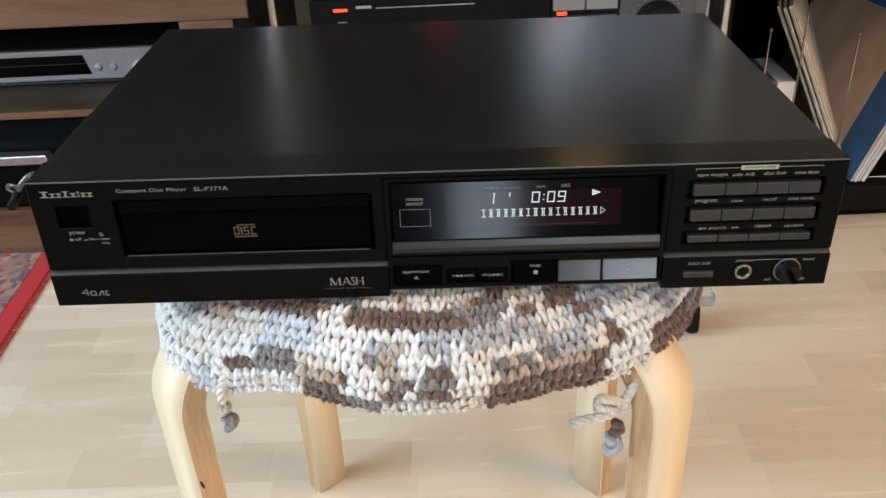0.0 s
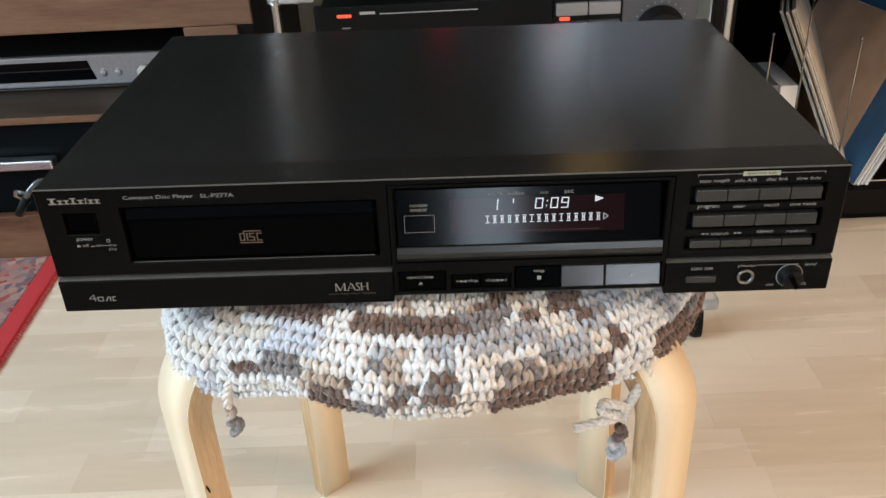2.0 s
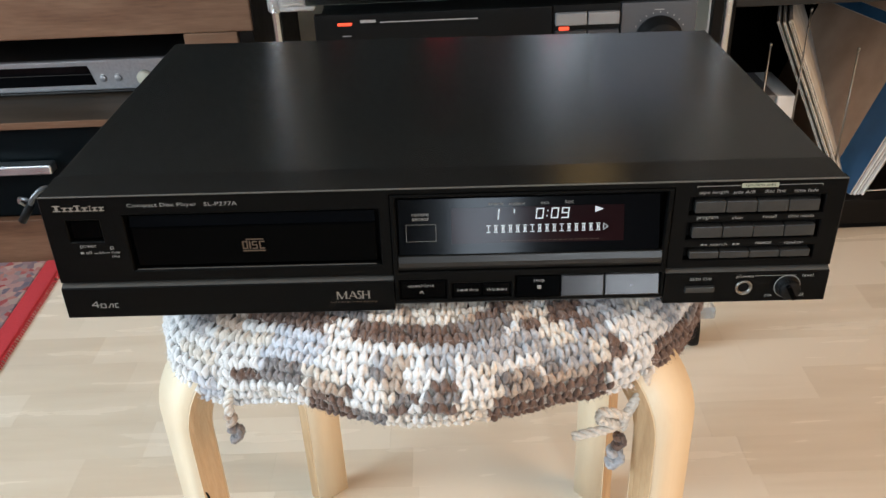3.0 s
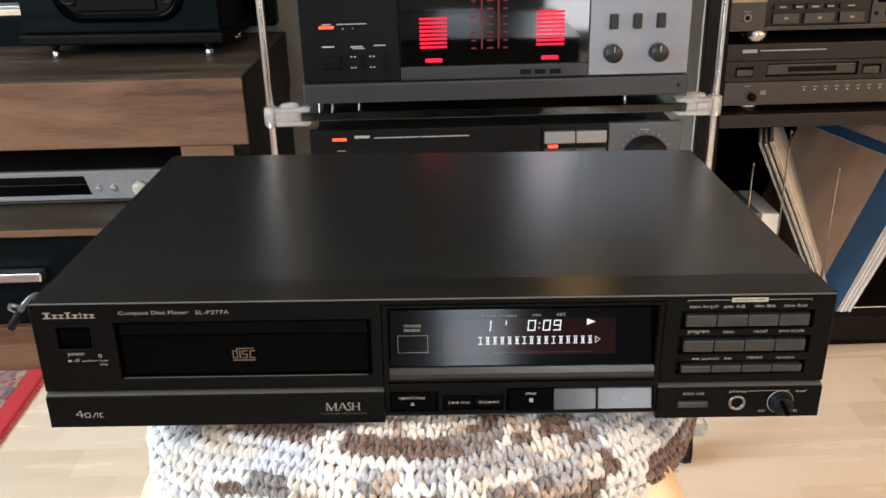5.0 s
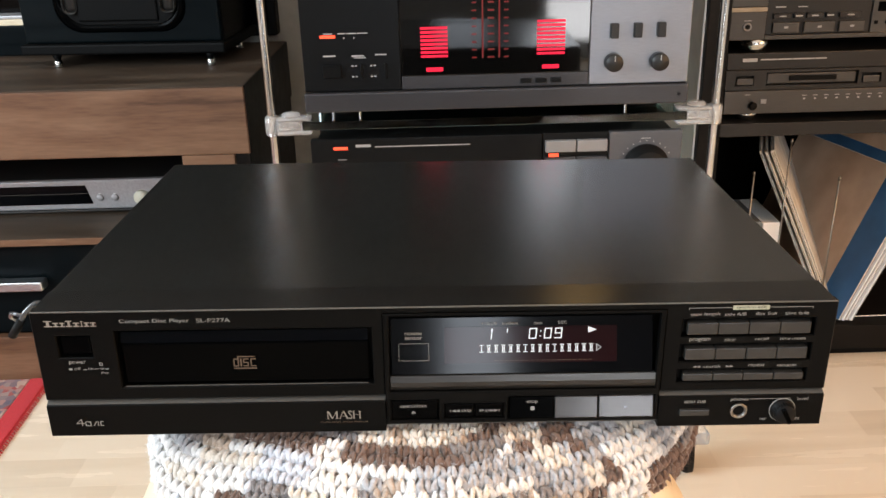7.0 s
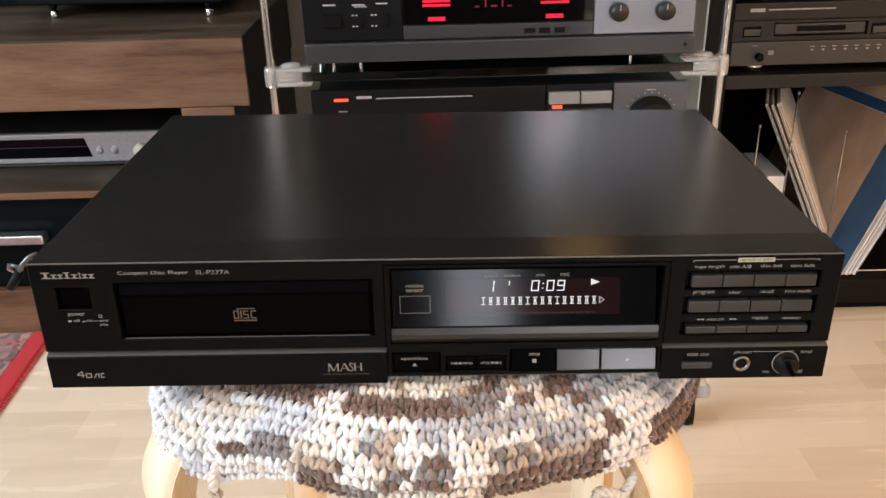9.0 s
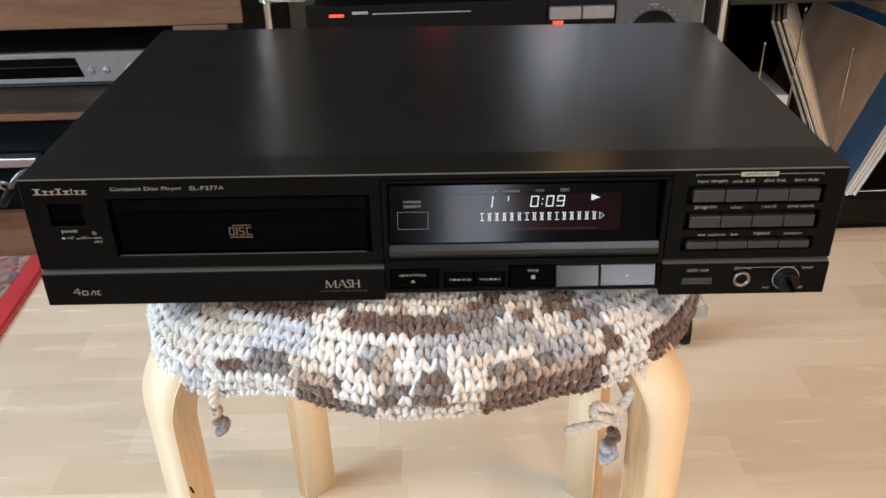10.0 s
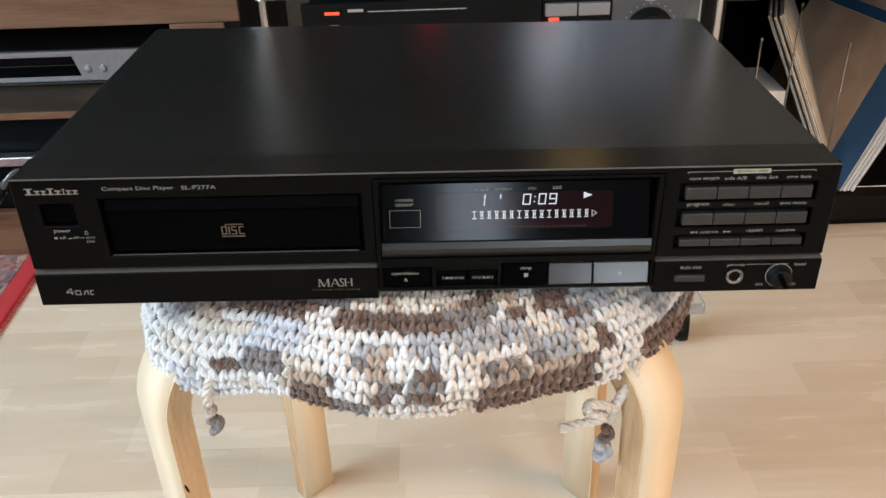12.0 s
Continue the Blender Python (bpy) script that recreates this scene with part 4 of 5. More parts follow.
        ob.matrix_local = Matrix.Translation((0, -0.0022, 0.0070)) @ Matrix.Rotation(radians(-13), 4, "X") @ Matrix.Translation((0, 0.0022, -0.0070))
        return ob
    part("key_recess", box(-0.0265, 0.1225, 0.0034, 0.0060, 0.0045, 0.0215), M_DARK, pl)
    key("open_close_key", -0.0250, 0.0006, 0.0066, 0.0187, -0.0002, M_GLOSS)
    lettering("open/close", -0.0206, -0.0059, 0.0137, 0.0164, -0.0005, M_PRINT, pl)
    part("eject_sign", bars([(-0.0143, -0.0119, 0.0102, 0.0105)], -0.0005, flat(bmesh.new(), [(-0.0143, 0.0108), (-0.0119, 0.0108), (-0.0131, 0.0122)], -0.0005)), M_PRINT, pl)
    key("skip_key", 0.0045, 0.0205, 0.0072, 0.0160, -0.0002, M_GLOSS)
    key("skip_key", 0.0211, 0.0370, 0.0072, 0.0160, -0.0002, M_GLOSS)
    lettering("skip", 0.0135, 0.0190, 0.0106, 0.0128, -0.0005, M_PRINT, pl)
    lettering("skip", 0.0236, 0.0288, 0.0106, 0.0128, -0.0005, M_PRINT, pl)
    for x, s in ((0.0072, 1), (0.0348, -1)):
        bm = bars([(min(x, x + s * 0.0004), max(x, x + s * 0.0004), 0.0108, 0.0126)], -0.0005)
        for k in (0, 1):
            a = x + s * (0.0007 + 0.0024 * k)
            flat(bm, [(a, 0.0117), (a + s * 0.0024, 0.0108), (a + s * 0.0024, 0.0126)], -0.0005)
        part("skip_sign", bm, M_PRINT, pl)
    # black on the stop key paints its darker reflection; the three are alike
    lean(key("stop_key", 0.0402, 0.0649, 0.0070, 0.0198, -0.0022, M_GLOSS, 0.0006))
    lean(key("pause_key", 0.0655, 0.0894, 0.0070, 0.0196, -0.0022, M_KEY, 0.0006))
    lean(key("play_key", 0.0900, 0.1206, 0.0070, 0.0198, -0.0022, M_KEY, 0.0006))
    lean(lettering("stop", 0.0500, 0.0560, 0.0157, 0.0178, -0.0025, M_PRINT, pl))
    lean(part("stop_sign", bars([(0.0520, 0.0542, 0.0120, 0.0142)], -0.0025), M_PRINT, pl))
    lean(part("play_arrow", flat(bmesh.new(), [(0.1040, 0.0122), (0.1062, 0.0131), (0.1040, 0.0140)], -0.0025), M_AMP_GREY, pl))
    # small keys, three rows of four
    for z0, z1, name in ((0.0572, 0.0641, "edit_key"), (0.0419, 0.0487, "program_key"), (0.0288, 0.0331, "search_key")):
        for k in range(4):
            x = 0.1352 + k * 0.0167
            part(name, box(x, x + 0.0163, -0.0010, 0.0045, z0, z1, 0.0005, 2), M_BUTTON, pl)
        part("key_recess", box(0.1327, 0.2040, 0.0046, 0.0060, z0 - 0.0012, z1 + 0.0020), M_DARK, pl)
    for word, x0, x1, z in (("tape length", 0.1362, 0.1518, 0.0678), ("side A/B", 0.1545, 0.1660, 0.0680), ("disc link", 0.1710, 0.1825, 0.0682), ("time fade", 0.1868, 0.1995, 0.0682),
                            ("program", 0.1368, 0.1483, 0.0524), ("clear", 0.1560, 0.1625, 0.0528), ("recall", 0.1725, 0.1800, 0.0530), ("time mode", 0.1860, 0.2000, 0.0530),
                            ("search", 0.1460, 0.1555, 0.0364), ("repeat", 0.1708, 0.1796, 0.0362), ("random", 0.1868, 0.1970, 0.0366),
                            ("auto cue", 0.1372, 0.1492, 0.0152), ("phones", 0.1630, 0.1728, 0.0158), ("level", 0.2000, 0.2062, 0.0160), ("min", 0.1806, 0.1845, 0.0034), ("max", 0.1985, 0.2030, 0.0032)):
        lettering(word, x0, x1, z, z + (0.0024 if "p" in word or "g" in word else 0.0019), Y0 if z > 0.03 else Y1, M_PRINT, pl, 0.12)
    for x, s in ((0.1402, -1), (0.1585, 1)):
        bm = bmesh.new()
        for k in (0, 1):
            a = x + k * 0.0022
            flat(bm, [(a, 0.0365), (a, 0.0379), (a + 0.0021, 0.0372)] if s > 0 else [(a, 0.0372), (a + 0.0021, 0.0365), (a + 0.0021, 0.0379)], Y0)
        part("search_sign", bm, M_PRINT, pl)
    badge = part("edit_badge", bars([(0.1585, 0.1780, 0.0715, 0.0741)], Y0), M_BADGE, pl, "khaki edit badge")
    lettering("synchro edit", 0.1602, 0.1765, 0.0719, 0.0738, Y0 - 0.0001, M_DARK, badge)
    part("edit_bracket", bars([(0.1350, 0.1584, 0.0727, 0.0730), (0.1781, 0.2015, 0.0727, 0.0730), (0.1350, 0.1353, 0.0718, 0.0727), (0.2012, 0.2015, 0.0718, 0.0727)], Y0), M_PRINT, pl)
    part("level_line", bars([(0.1735, 0.1965, 0.0172, 0.0175)], Y1), M_PRINT, pl)
    part("key_recess", bars([(0.1330, 0.1520, 0.0074, 0.0134)], Y1 + 0.0001), M_DARK, pl)
    part("auto_cue_key", box(0.1347, 0.1512, -0.0038, -0.0016, 0.0080, 0.0118, 0.0005, 2), M_BUTTON, pl)
    # headphone socket and level knob
    jack = part("headphone_socket", turned([(0.0046, 0.0), (0.0048, 0.0008), (0.0045, 0.0014), (0.0036, 0.0013), (0.0031, 0.0004), (0.0030, -0.004)], Matrix.Translation((0.1680, -0.0016, 0.0100)) @ FACING, 40), M_NICKEL, pl, "dull nickel headphone socket", True)
    part("socket_hole", turned([(0.0032, -0.002), (0.0032, 0.0001)], Matrix.Translation((0.1680, -0.0016, 0.0100)) @ FACING), M_DARK, jack)
    knob = part("level_knob", turned([(0.0066, 0.0), (0.0066, 0.0015), (0.0058, 0.0020), (0.0056, 0.0055), (0.0051, 0.0063), (0.0001, 0.0065)], Matrix.Translation((0.1925, -0.0016, 0.0100)) @ FACING, 40), M_RUBBER, pl, "round black level knob", True)
    bm = bmesh.new()
    for k in range(24):
        a = 2 * math.pi * k / 24
        box(-0.0003, 0.0003, 0.0054, 0.0059, 0.0022, 0.0054, bm=bm)
        bmesh.ops.rotate(bm, verts=bm.verts[-8:], cent=(0, 0, 0), matrix=Matrix.Rotation(a, 3, "Z"))
    bm.transform(Matrix.Translation((0.1925, -0.0016, 0.0100)) @ FACING)
    part("knob_ribs", bm, M_RUBBER, knob)
    bm = box(-0.0052, 0.0052, -0.0098, -0.0078, -0.0013, 0.0013, 0.0006)
    bm.transform(Matrix.Translation((0.1925, 0, 0.0100)) @ Matrix.Rotation(radians(62), 4, "Y"))
    part("knob_pointer", bm, M_GLOSS, knob)
    part("knob_ring", turned([(0.0073, 0.0), (0.0074, 0.0002), (0.0073, 0.0004)], Matrix.Translation((0.1925, -0.0016, 0.0100)) @ FACING, 40), M_PRINT, knob, "thin pale ring")
    part("knob_seat", turned([(0.0070, 0.0003), (0.0070, 0.0006)], Matrix.Translation((0.1925, -0.0016, 0.0100)) @ FACING, 40), M_RUBBER, knob)


def marks(bm, parent):
    """Each printed bar of a sheet of marks becomes a part of its own."""
    for f in bm.faces:
        one = bmesh.new()
        one.faces.new([one.verts.new(v.co) for v in f.verts])
        part("marking", one, M_MARK, parent)
    bm.free()


# ---- hi-fi rack ----
RY = 0.575


def build_rack():
    rack = thing("hifi_rack", "glass hi-fi rack with chrome poles and clear clamps on castors", "rack")
    for x in (-0.186, 0.329):
        for y in (RY, 1.0):
            part("pole", turned([(0.0045, 0.075), (0.0048, 0.077), (0.0048, 1.05), (0.0042, 1.053)], pose(x, y, 0), 20), M_CHROME, rack, smooth=True)
            castor = part("castor_plate", box(x - 0.03, x + 0.030, y - 0.022, y + 0.022, 0.060, 0.078, 0.004), M_ACRYL, rack)
            part("castor_wheel", turned([(0.012, -0.009), (0.024, -0.008), (0.026, 0.0), (0.024, 0.008), (0.012, 0.009)], pose(x + 0.01, y + 0.008, 0.026, 90, 0, 78), 32), M_RUBBER, castor, smooth=True)
            part("castor_fork", box(x - 0.006, x + 0.018, y + 0.004, y + 0.012, 0.040, 0.066, 0.002), M_CHROME, castor)
    # the highest shelf is unseen, added to carry the reflected component
    for z in (0.082, 0.352, 0.510, 0.770):
        shelf = part("glass_shelf", box(-0.150, 0.294, RY - 0.012, 1.01, z - 0.005, z + 0.005, 0.001), M_GLASS, rack, "glass shelf with a deep green tint")
        shelf.visible_shadow = False
        for x, s in ((-0.186, 1), (0.329, -1)):
            for y in (RY, 1.0):
                bm = turned([(0.0065, -0.013), (0.0085, -0.011), (0.0085, 0.009), (0.0065, 0.011)], pose(x, y, z), 20)
                a, b = sorted((x + s * 0.006, x + s * 0.046))
                box(a, b, y - 0.012, y + 0.012, z - 0.011, z - 0.0055, 0.0025, bm=bm)
                box(a, b, y - 0.012, y + 0.012, z + 0.0055, z + 0.0095, 0.0018, bm=bm)
                a, b = sorted((x + s * 0.006, x + s * 0.034))
                box(a, b, y - 0.011, y + 0.011, z - 0.0050, z + 0.0050, 0.001, bm=bm)
                turned([(0.010, 0.0095), (0.011, 0.0105), (0.010, 0.0135), (0.006, 0.0145)], pose(x + s * 0.022, y, z), 20, bm)
                part("clamp", bm, M_ACRYL, rack, "clear acrylic shelf clamp", True)


def stud(parent, x, z, y):
    part("stud", turned([(0.0018, 0), (0.0018, 0.012)], Matrix.Translation((x, y, z))), M_CHROME, parent)


def build_power_amp():
    y = RY - 0.012
    amp = thing("power_amplifier", "large black power amplifier with red bar meters on the rack", "amplifier")
    part("case", box(-0.136, 0.284, y + 0.012, y + 0.40, 0.527, 0.725, 0.002), M_AMP, amp)
    part("front_bezel", box(-0.144, 0.291, y - 0.006, y + 0.012, 0.5265, 0.5485, 0.002), M_AMP_MID, amp, "grey lower bezel")
    part("left_panel", box(-0.143, -0.0335, y, y + 0.012, 0.5495, 0.725, 0.001), M_AMP, amp)
    part("right_panel", box(0.178, 0.290, y, y + 0.012, 0.5495, 0.725, 0.001), M_AMP_GREY, amp, "blue-grey right panel")
    part("centre_strip", box(-0.0330, 0.1775, y - 0.001, y + 0.012, 0.5495, 0.5645, 0.001), M_AMP_MID, amp)
    glass = part("meter_window", box(-0.0328, 0.1773, y - 0.001, y + 0.010, 0.5650, 0.7245, 0.0005), M_METER, amp, "glossy black meter window")
    ym = y - 0.0013
    for x0, x1, top in ((-0.0108, 0.0195, 0.617), (0.1187, 0.1500, 0.622)):
        z = 0.5850
        while z < top:
            part("meter_bar", box(x0, x1, ym - 0.0003, ym + 0.0002, z, z + 0.0026), M_RED_GLOW, glass)
            z += 0.0044
        c = (x0 + x1) / 2
        part("meter_lamp", bars([(c - 0.0095, c + 0.0095, 0.5693, 0.5738)], ym), M_RED_GLOW, glass)
    bm = bmesh.new()
    for k in range(12):
        z = 0.583 + k * 0.0085
        bars([(0.0465, 0.0515, z, z + 0.0016), (0.0640, 0.0710, z, z + 0.0018), (0.0820, 0.0870, z, z + 0.0016)], ym, bm)
    bars([(0.0575, 0.0592, 0.583, 0.69), (0.0760, 0.0777, 0.583, 0.69)], ym, bm)
    part("meter_scale", bm, M_RED_DIM, glass, "dim red meter scale figures")
    for x in (0.101, 0.1175, 0.1345):
        part("range_button", box(x, x + 0.0125, y - 0.003, y + 0.002, 0.5535, 0.5590, 0.001), M_AMP, amp)
    for x in (0.2045, 0.2305, 0.2565):
        part("rocker_switch", box(x - 0.0045, x + 0.0045, y - 0.006, y + 0.002, 0.601, 0.617, 0.001), M_DECK_D, amp)
    for x in (0.2045, 0.2555):
        knob = part("knob", turned([(0.0100, 0), (0.0100, 0.010), (0.0092, 0.013), (0.0001, 0.0134)], Matrix.Translation((x, y, 0.5745)) @ FACING, 32), M_DECK_D, amp, "round dark grey knob", True)
        part("knob_mark", box(x - 0.0004, x + 0.0004, y - 0.0139, y - 0.0130, 0.577, 0.583), M_MARK, knob)
    part("power_lamp", box(-0.1220, -0.1050, y - 0.0015, y + 0.001, 0.6088, 0.6120, 0.0008), M_LED, amp, "glowing orange-red power lamp")
    part("power_button", box(-0.1215, -0.1000, y - 0.004, y + 0.002, 0.5650, 0.5790, 0.001), M_DARK, amp)
    bm = bars(word_bars(-0.1020, -0.0690, 0.6130, 0.6142, [3, 4, 4]), y - 0.0003)
    bars([(-0.118, -0.108, 0.6130, 0.6142), (-0.120, -0.106, 0.5885, 0.5902), (-0.088, -0.074, 0.5880, 0.5896), (-0.086, -0.072, 0.5862, 0.5872), (-0.062, -0.049, 0.5890, 0.5905)], y - 0.0003, bm)
    for x in (-0.0890, -0.0680):
        for z in (0.577, 0.565):
            bars([(x, x + 0.0025, z, z + 0.0015), (x + 0.004, x + 0.0065, z, z + 0.0015)], y - 0.0003, bm)
    bars([(-0.0960, -0.0945, 0.6080, 0.6095), (-0.0850, -0.0835, 0.6080, 0.6095)], y - 0.0003, bm)
    marks(bm, amp)
    for x in (-0.096, -0.069):
        part("slide_switch", box(x + 0.017, x + 0.020, y - 0.003, y + 0.002, 0.563, 0.580, 0.0006), M_DARK, amp)
    part("case_screw", turned([(0.002, 0), (0.002, 0.001)], Matrix.Translation((0.28, y - 0.006, 0.5375)) @ FACING), M_AMP, amp)
    for x in (-0.105, 0.25):
        for yy in (y + 0.05, y + 0.34):
            part("foot", turned([(0.020, 0.5145), (0.021, 0.516), (0.021, 0.5275)], pose(x, yy, 0)), M_RUBBER, amp)
    for x in (-0.115, -0.084, 0.225):
        stud(amp, x, 0.5152, RY + 0.004)


def build_preamp():
    y = RY - 0.008
    pre = thing("control_amplifier", "black stereo control amplifier on the lower glass shelf", "amplifier")
    part("case", box(-0.138, 0.286, y + 0.010, y + 0.36, 0.372, 0.488, 0.002), M_AMP, pre)
    part("front_panel", box(-0.143, 0.1275, y, y + 0.010, 0.368, 0.4925, 0.0012), M_AMP, pre, "black brushed front panel")
    part("right_panel", box(0.2060, 0.2915, y, y + 0.010, 0.368, 0.4925, 0.0012), M_AMP_GREY_DIM, pre, "grey volume panel, darker for its angle to the light")
    part("key_panel", box(0.1283, 0.2053, y + 0.002, y + 0.010, 0.368, 0.4925, 0.0006), M_AMP, pre)
    for x in (0.1310, 0.1680):
        part("selector_key", box(x, x + 0.0355, y - 0.004, y + 0.003, 0.4705, 0.4845, 0.001), M_KEYLIGHT, pre, "light grey selector key")
        part("selector_key", box(x, x + 0.0355, y - 0.002, y + 0.003, 0.452, 0.4640, 0.001), M_AMP_MID, pre)
    part("selector_lamp", box(0.1350, 0.1465, y - 0.004, y - 0.0018, 0.4652, 0.4692, 0.0006), M_LED, pre, "glowing red selector lamp")
    part("power_lamp", box(-0.1165, -0.1000, y - 0.0015, y + 0.001, 0.4800, 0.4832, 0.0008), M_LED, pre, "glowing orange-red power lamp")
    part("volume_knob", turned([(0.027, 0), (0.027, 0.004), (0.0245, 0.006), (0.0235, 0.020), (0.022, 0.022), (0.0001, 0.0222)], Matrix.Translation((0.2500, y, 0.4500)) @ FACING, 48), M_RUBBER, pre, "large black volume knob", True)
    bm = bars([(-0.0905, -0.0730, 0.4826, 0.4858), (0.243, 0.254, 0.4835, 0.4845)], y - 0.0003)
    bars(word_bars(-0.0680, 0.0430, 0.4820, 0.4832, [7, 5, 6, 7, 9, 3]), y - 0.0003, bm)
    bars([(-0.112, -0.102, 0.4675, 0.4685)], y - 0.0003, bm)
    for k in range(9):
        a = radians(30 + 15 * k)
        cx, cz = 0.25 + 0.031 * math.cos(a), 0.45 + 0.031 * math.sin(a)
        bars([(cx - 0.0007, cx + 0.0007, cz - 0.0007, cz + 0.0007)], y - 0.0003, bm)
    marks(bm, pre)
    for x in (-0.11, 0.255):
        for yy in (y + 0.05, y + 0.3):
            part("foot", turned([(0.018, 0.357), (0.019, 0.359), (0.019, 0.3725)], pose(x, yy, 0)), M_RUBBER, pre)


def build_added_tuner():
    """An added component on the upper shelf that shows only as a reflection in the player's top."""
    y = RY - 0.008
    t = thing("tuner", "unseen black component with an amber panel, added for its reflections", "tuner")
    part("case", box(-0.138, 0.286, y + 0.010, y + 0.34, 0.789, 0.905, 0.002), M_AMP, t)
    part("front_panel", box(-0.143, 0.2915, y, y + 0.010, 0.786, 0.908, 0.0012), M_AMP, t)
    part("dial_window", box(-0.06, 0.26, y - 0.001, y + 0.004, 0.845, 0.895, 0.0005), M_PANE, t)
    # glowing panel added out of view for the warm spot on the strip
    part("added_glow_panel", box(0.155, 0.225, y - 0.0016, y - 0.0011, 0.850, 0.890), M_AMBER, t, "amber glowing panel added for the warm spot on the strip")
    part("tuning_knob", turned([(0.018, 0), (0.018, 0.015), (0.0001, 0.016)], Matrix.Translation((0.24, y, 0.815)) @ FACING, 32), M_RUBBER, t, smooth=True)
    for x in (-0.11, 0.255):
        for yy in (y + 0.05, y + 0.3):
            part("foot", turned([(0.018, 0.7752), (0.019, 0.777), (0.019, 0.7892)], pose(x, yy, 0)), M_RUBBER, t)


def build_added_screen():
    """A dark screen behind the loudspeaker, added to darken what the player's lid reflects."""
    tv = thing("television", "black flat screen added on the low cabinet to darken reflections", "television")
    part("housing", box(-1.74, -0.292, 1.262, 1.298, 0.512, 1.33, 0.004), M_DARK, tv)
    for x in (-1.3, -0.6):
        part("foot", box(x, x + 0.05, 1.255, 1.298, 0.4976, 0.5118, 0.002), M_DARK, tv)
    part("screen", box(-1.725, -0.307, 1.258, 1.2615, 0.535, 1.315, 0.0005), M_PANE, tv)


# ---- low cabinet ----
def build_cabinet():
    cab = thing("low_cabinet", "low brown oak cabinet with an open bay and black drawers", "cabinet")
    x0, x1, y0, y1 = -1.75, -0.282, 0.87, 1.285
    part("top_slab", box(x0, x1, y0 + 0.003, y1, 0.392, 0.4955, 0.002), M_OAK, cab, "thick brown oak top")
    part("top_veneer", box(x0, x1, y0 + 0.002, y1, 0.4957, 0.4975, 0.0005), M_OAK_TOP, cab, "worn grey-brown top surface")
    # shade on the right side and slab end is put into a black-brown colour
    part("right_side", box(-0.306, x1 - 0.001, y0 + 0.006, y1, 0.0, 0.3915, 0.001), M_BLACKBROWN, cab, "side panel coloured black-brown for its shade")
    part("right_end_shade", box(x1 - 0.0008, x1 + 0.002, y0 + 0.005, y1, 0.392, 0.4970, 0.0004), M_BLACKBROWN, cab)
    part("right_stile", box(-0.388, -0.3065, y0 + 0.002, y0 + 0.03, 0.0, 0.3915, 0.0015), M_OAK, cab)
    part("bay_board", box(x0, -0.3885, y0 - 0.003, y1, 0.2530, 0.2640, 0.0012), M_OAK_TOP, cab, "brown oak shelf board")
    part("bay_front_edge", box(x0, -0.3885, y0 - 0.006, y0 - 0.0032, 0.2530, 0.2642, 0.0008), M_OAK, cab)
    # near-black sheets line the bay, its shade put into their colour
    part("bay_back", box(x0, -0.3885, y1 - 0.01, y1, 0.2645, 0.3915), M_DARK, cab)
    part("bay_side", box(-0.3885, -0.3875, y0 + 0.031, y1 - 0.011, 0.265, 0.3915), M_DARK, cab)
    for a, b in ((-0.996, -0.39), (-1.61, -1.0)):
        dr = part("drawer_front", box(a, b, y0 + 0.012, y0 + 0.03, 0.092, 0.250, 0.002), M_DRAWER, cab, "black drawer front")
        handle = part("handle", box(a + 0.02, -0.636 if b > -0.5 else b - 0.24, y0 - 0.016, y0 + 0.008, 0.178, 0.194, 0.003, 3), M_ALU, dr, "brushed aluminium bar handle")
        part("handle_post", box(a + 0.1, a + 0.112, y0 + 0.006, y0 + 0.014, 0.180, 0.192), M_ALU, handle)
    part("plinth", box(x0, -0.3885, y0 + 0.002, y0 + 0.02, 0.0, 0.088, 0.0015), M_OAK, cab, "brown oak plinth board")
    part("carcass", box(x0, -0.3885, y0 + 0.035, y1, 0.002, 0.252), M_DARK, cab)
    part("left_side", box(x0 - 0.02, x0 - 0.001, y0, y1, 0, 0.497, 0.001), M_OAK, cab)


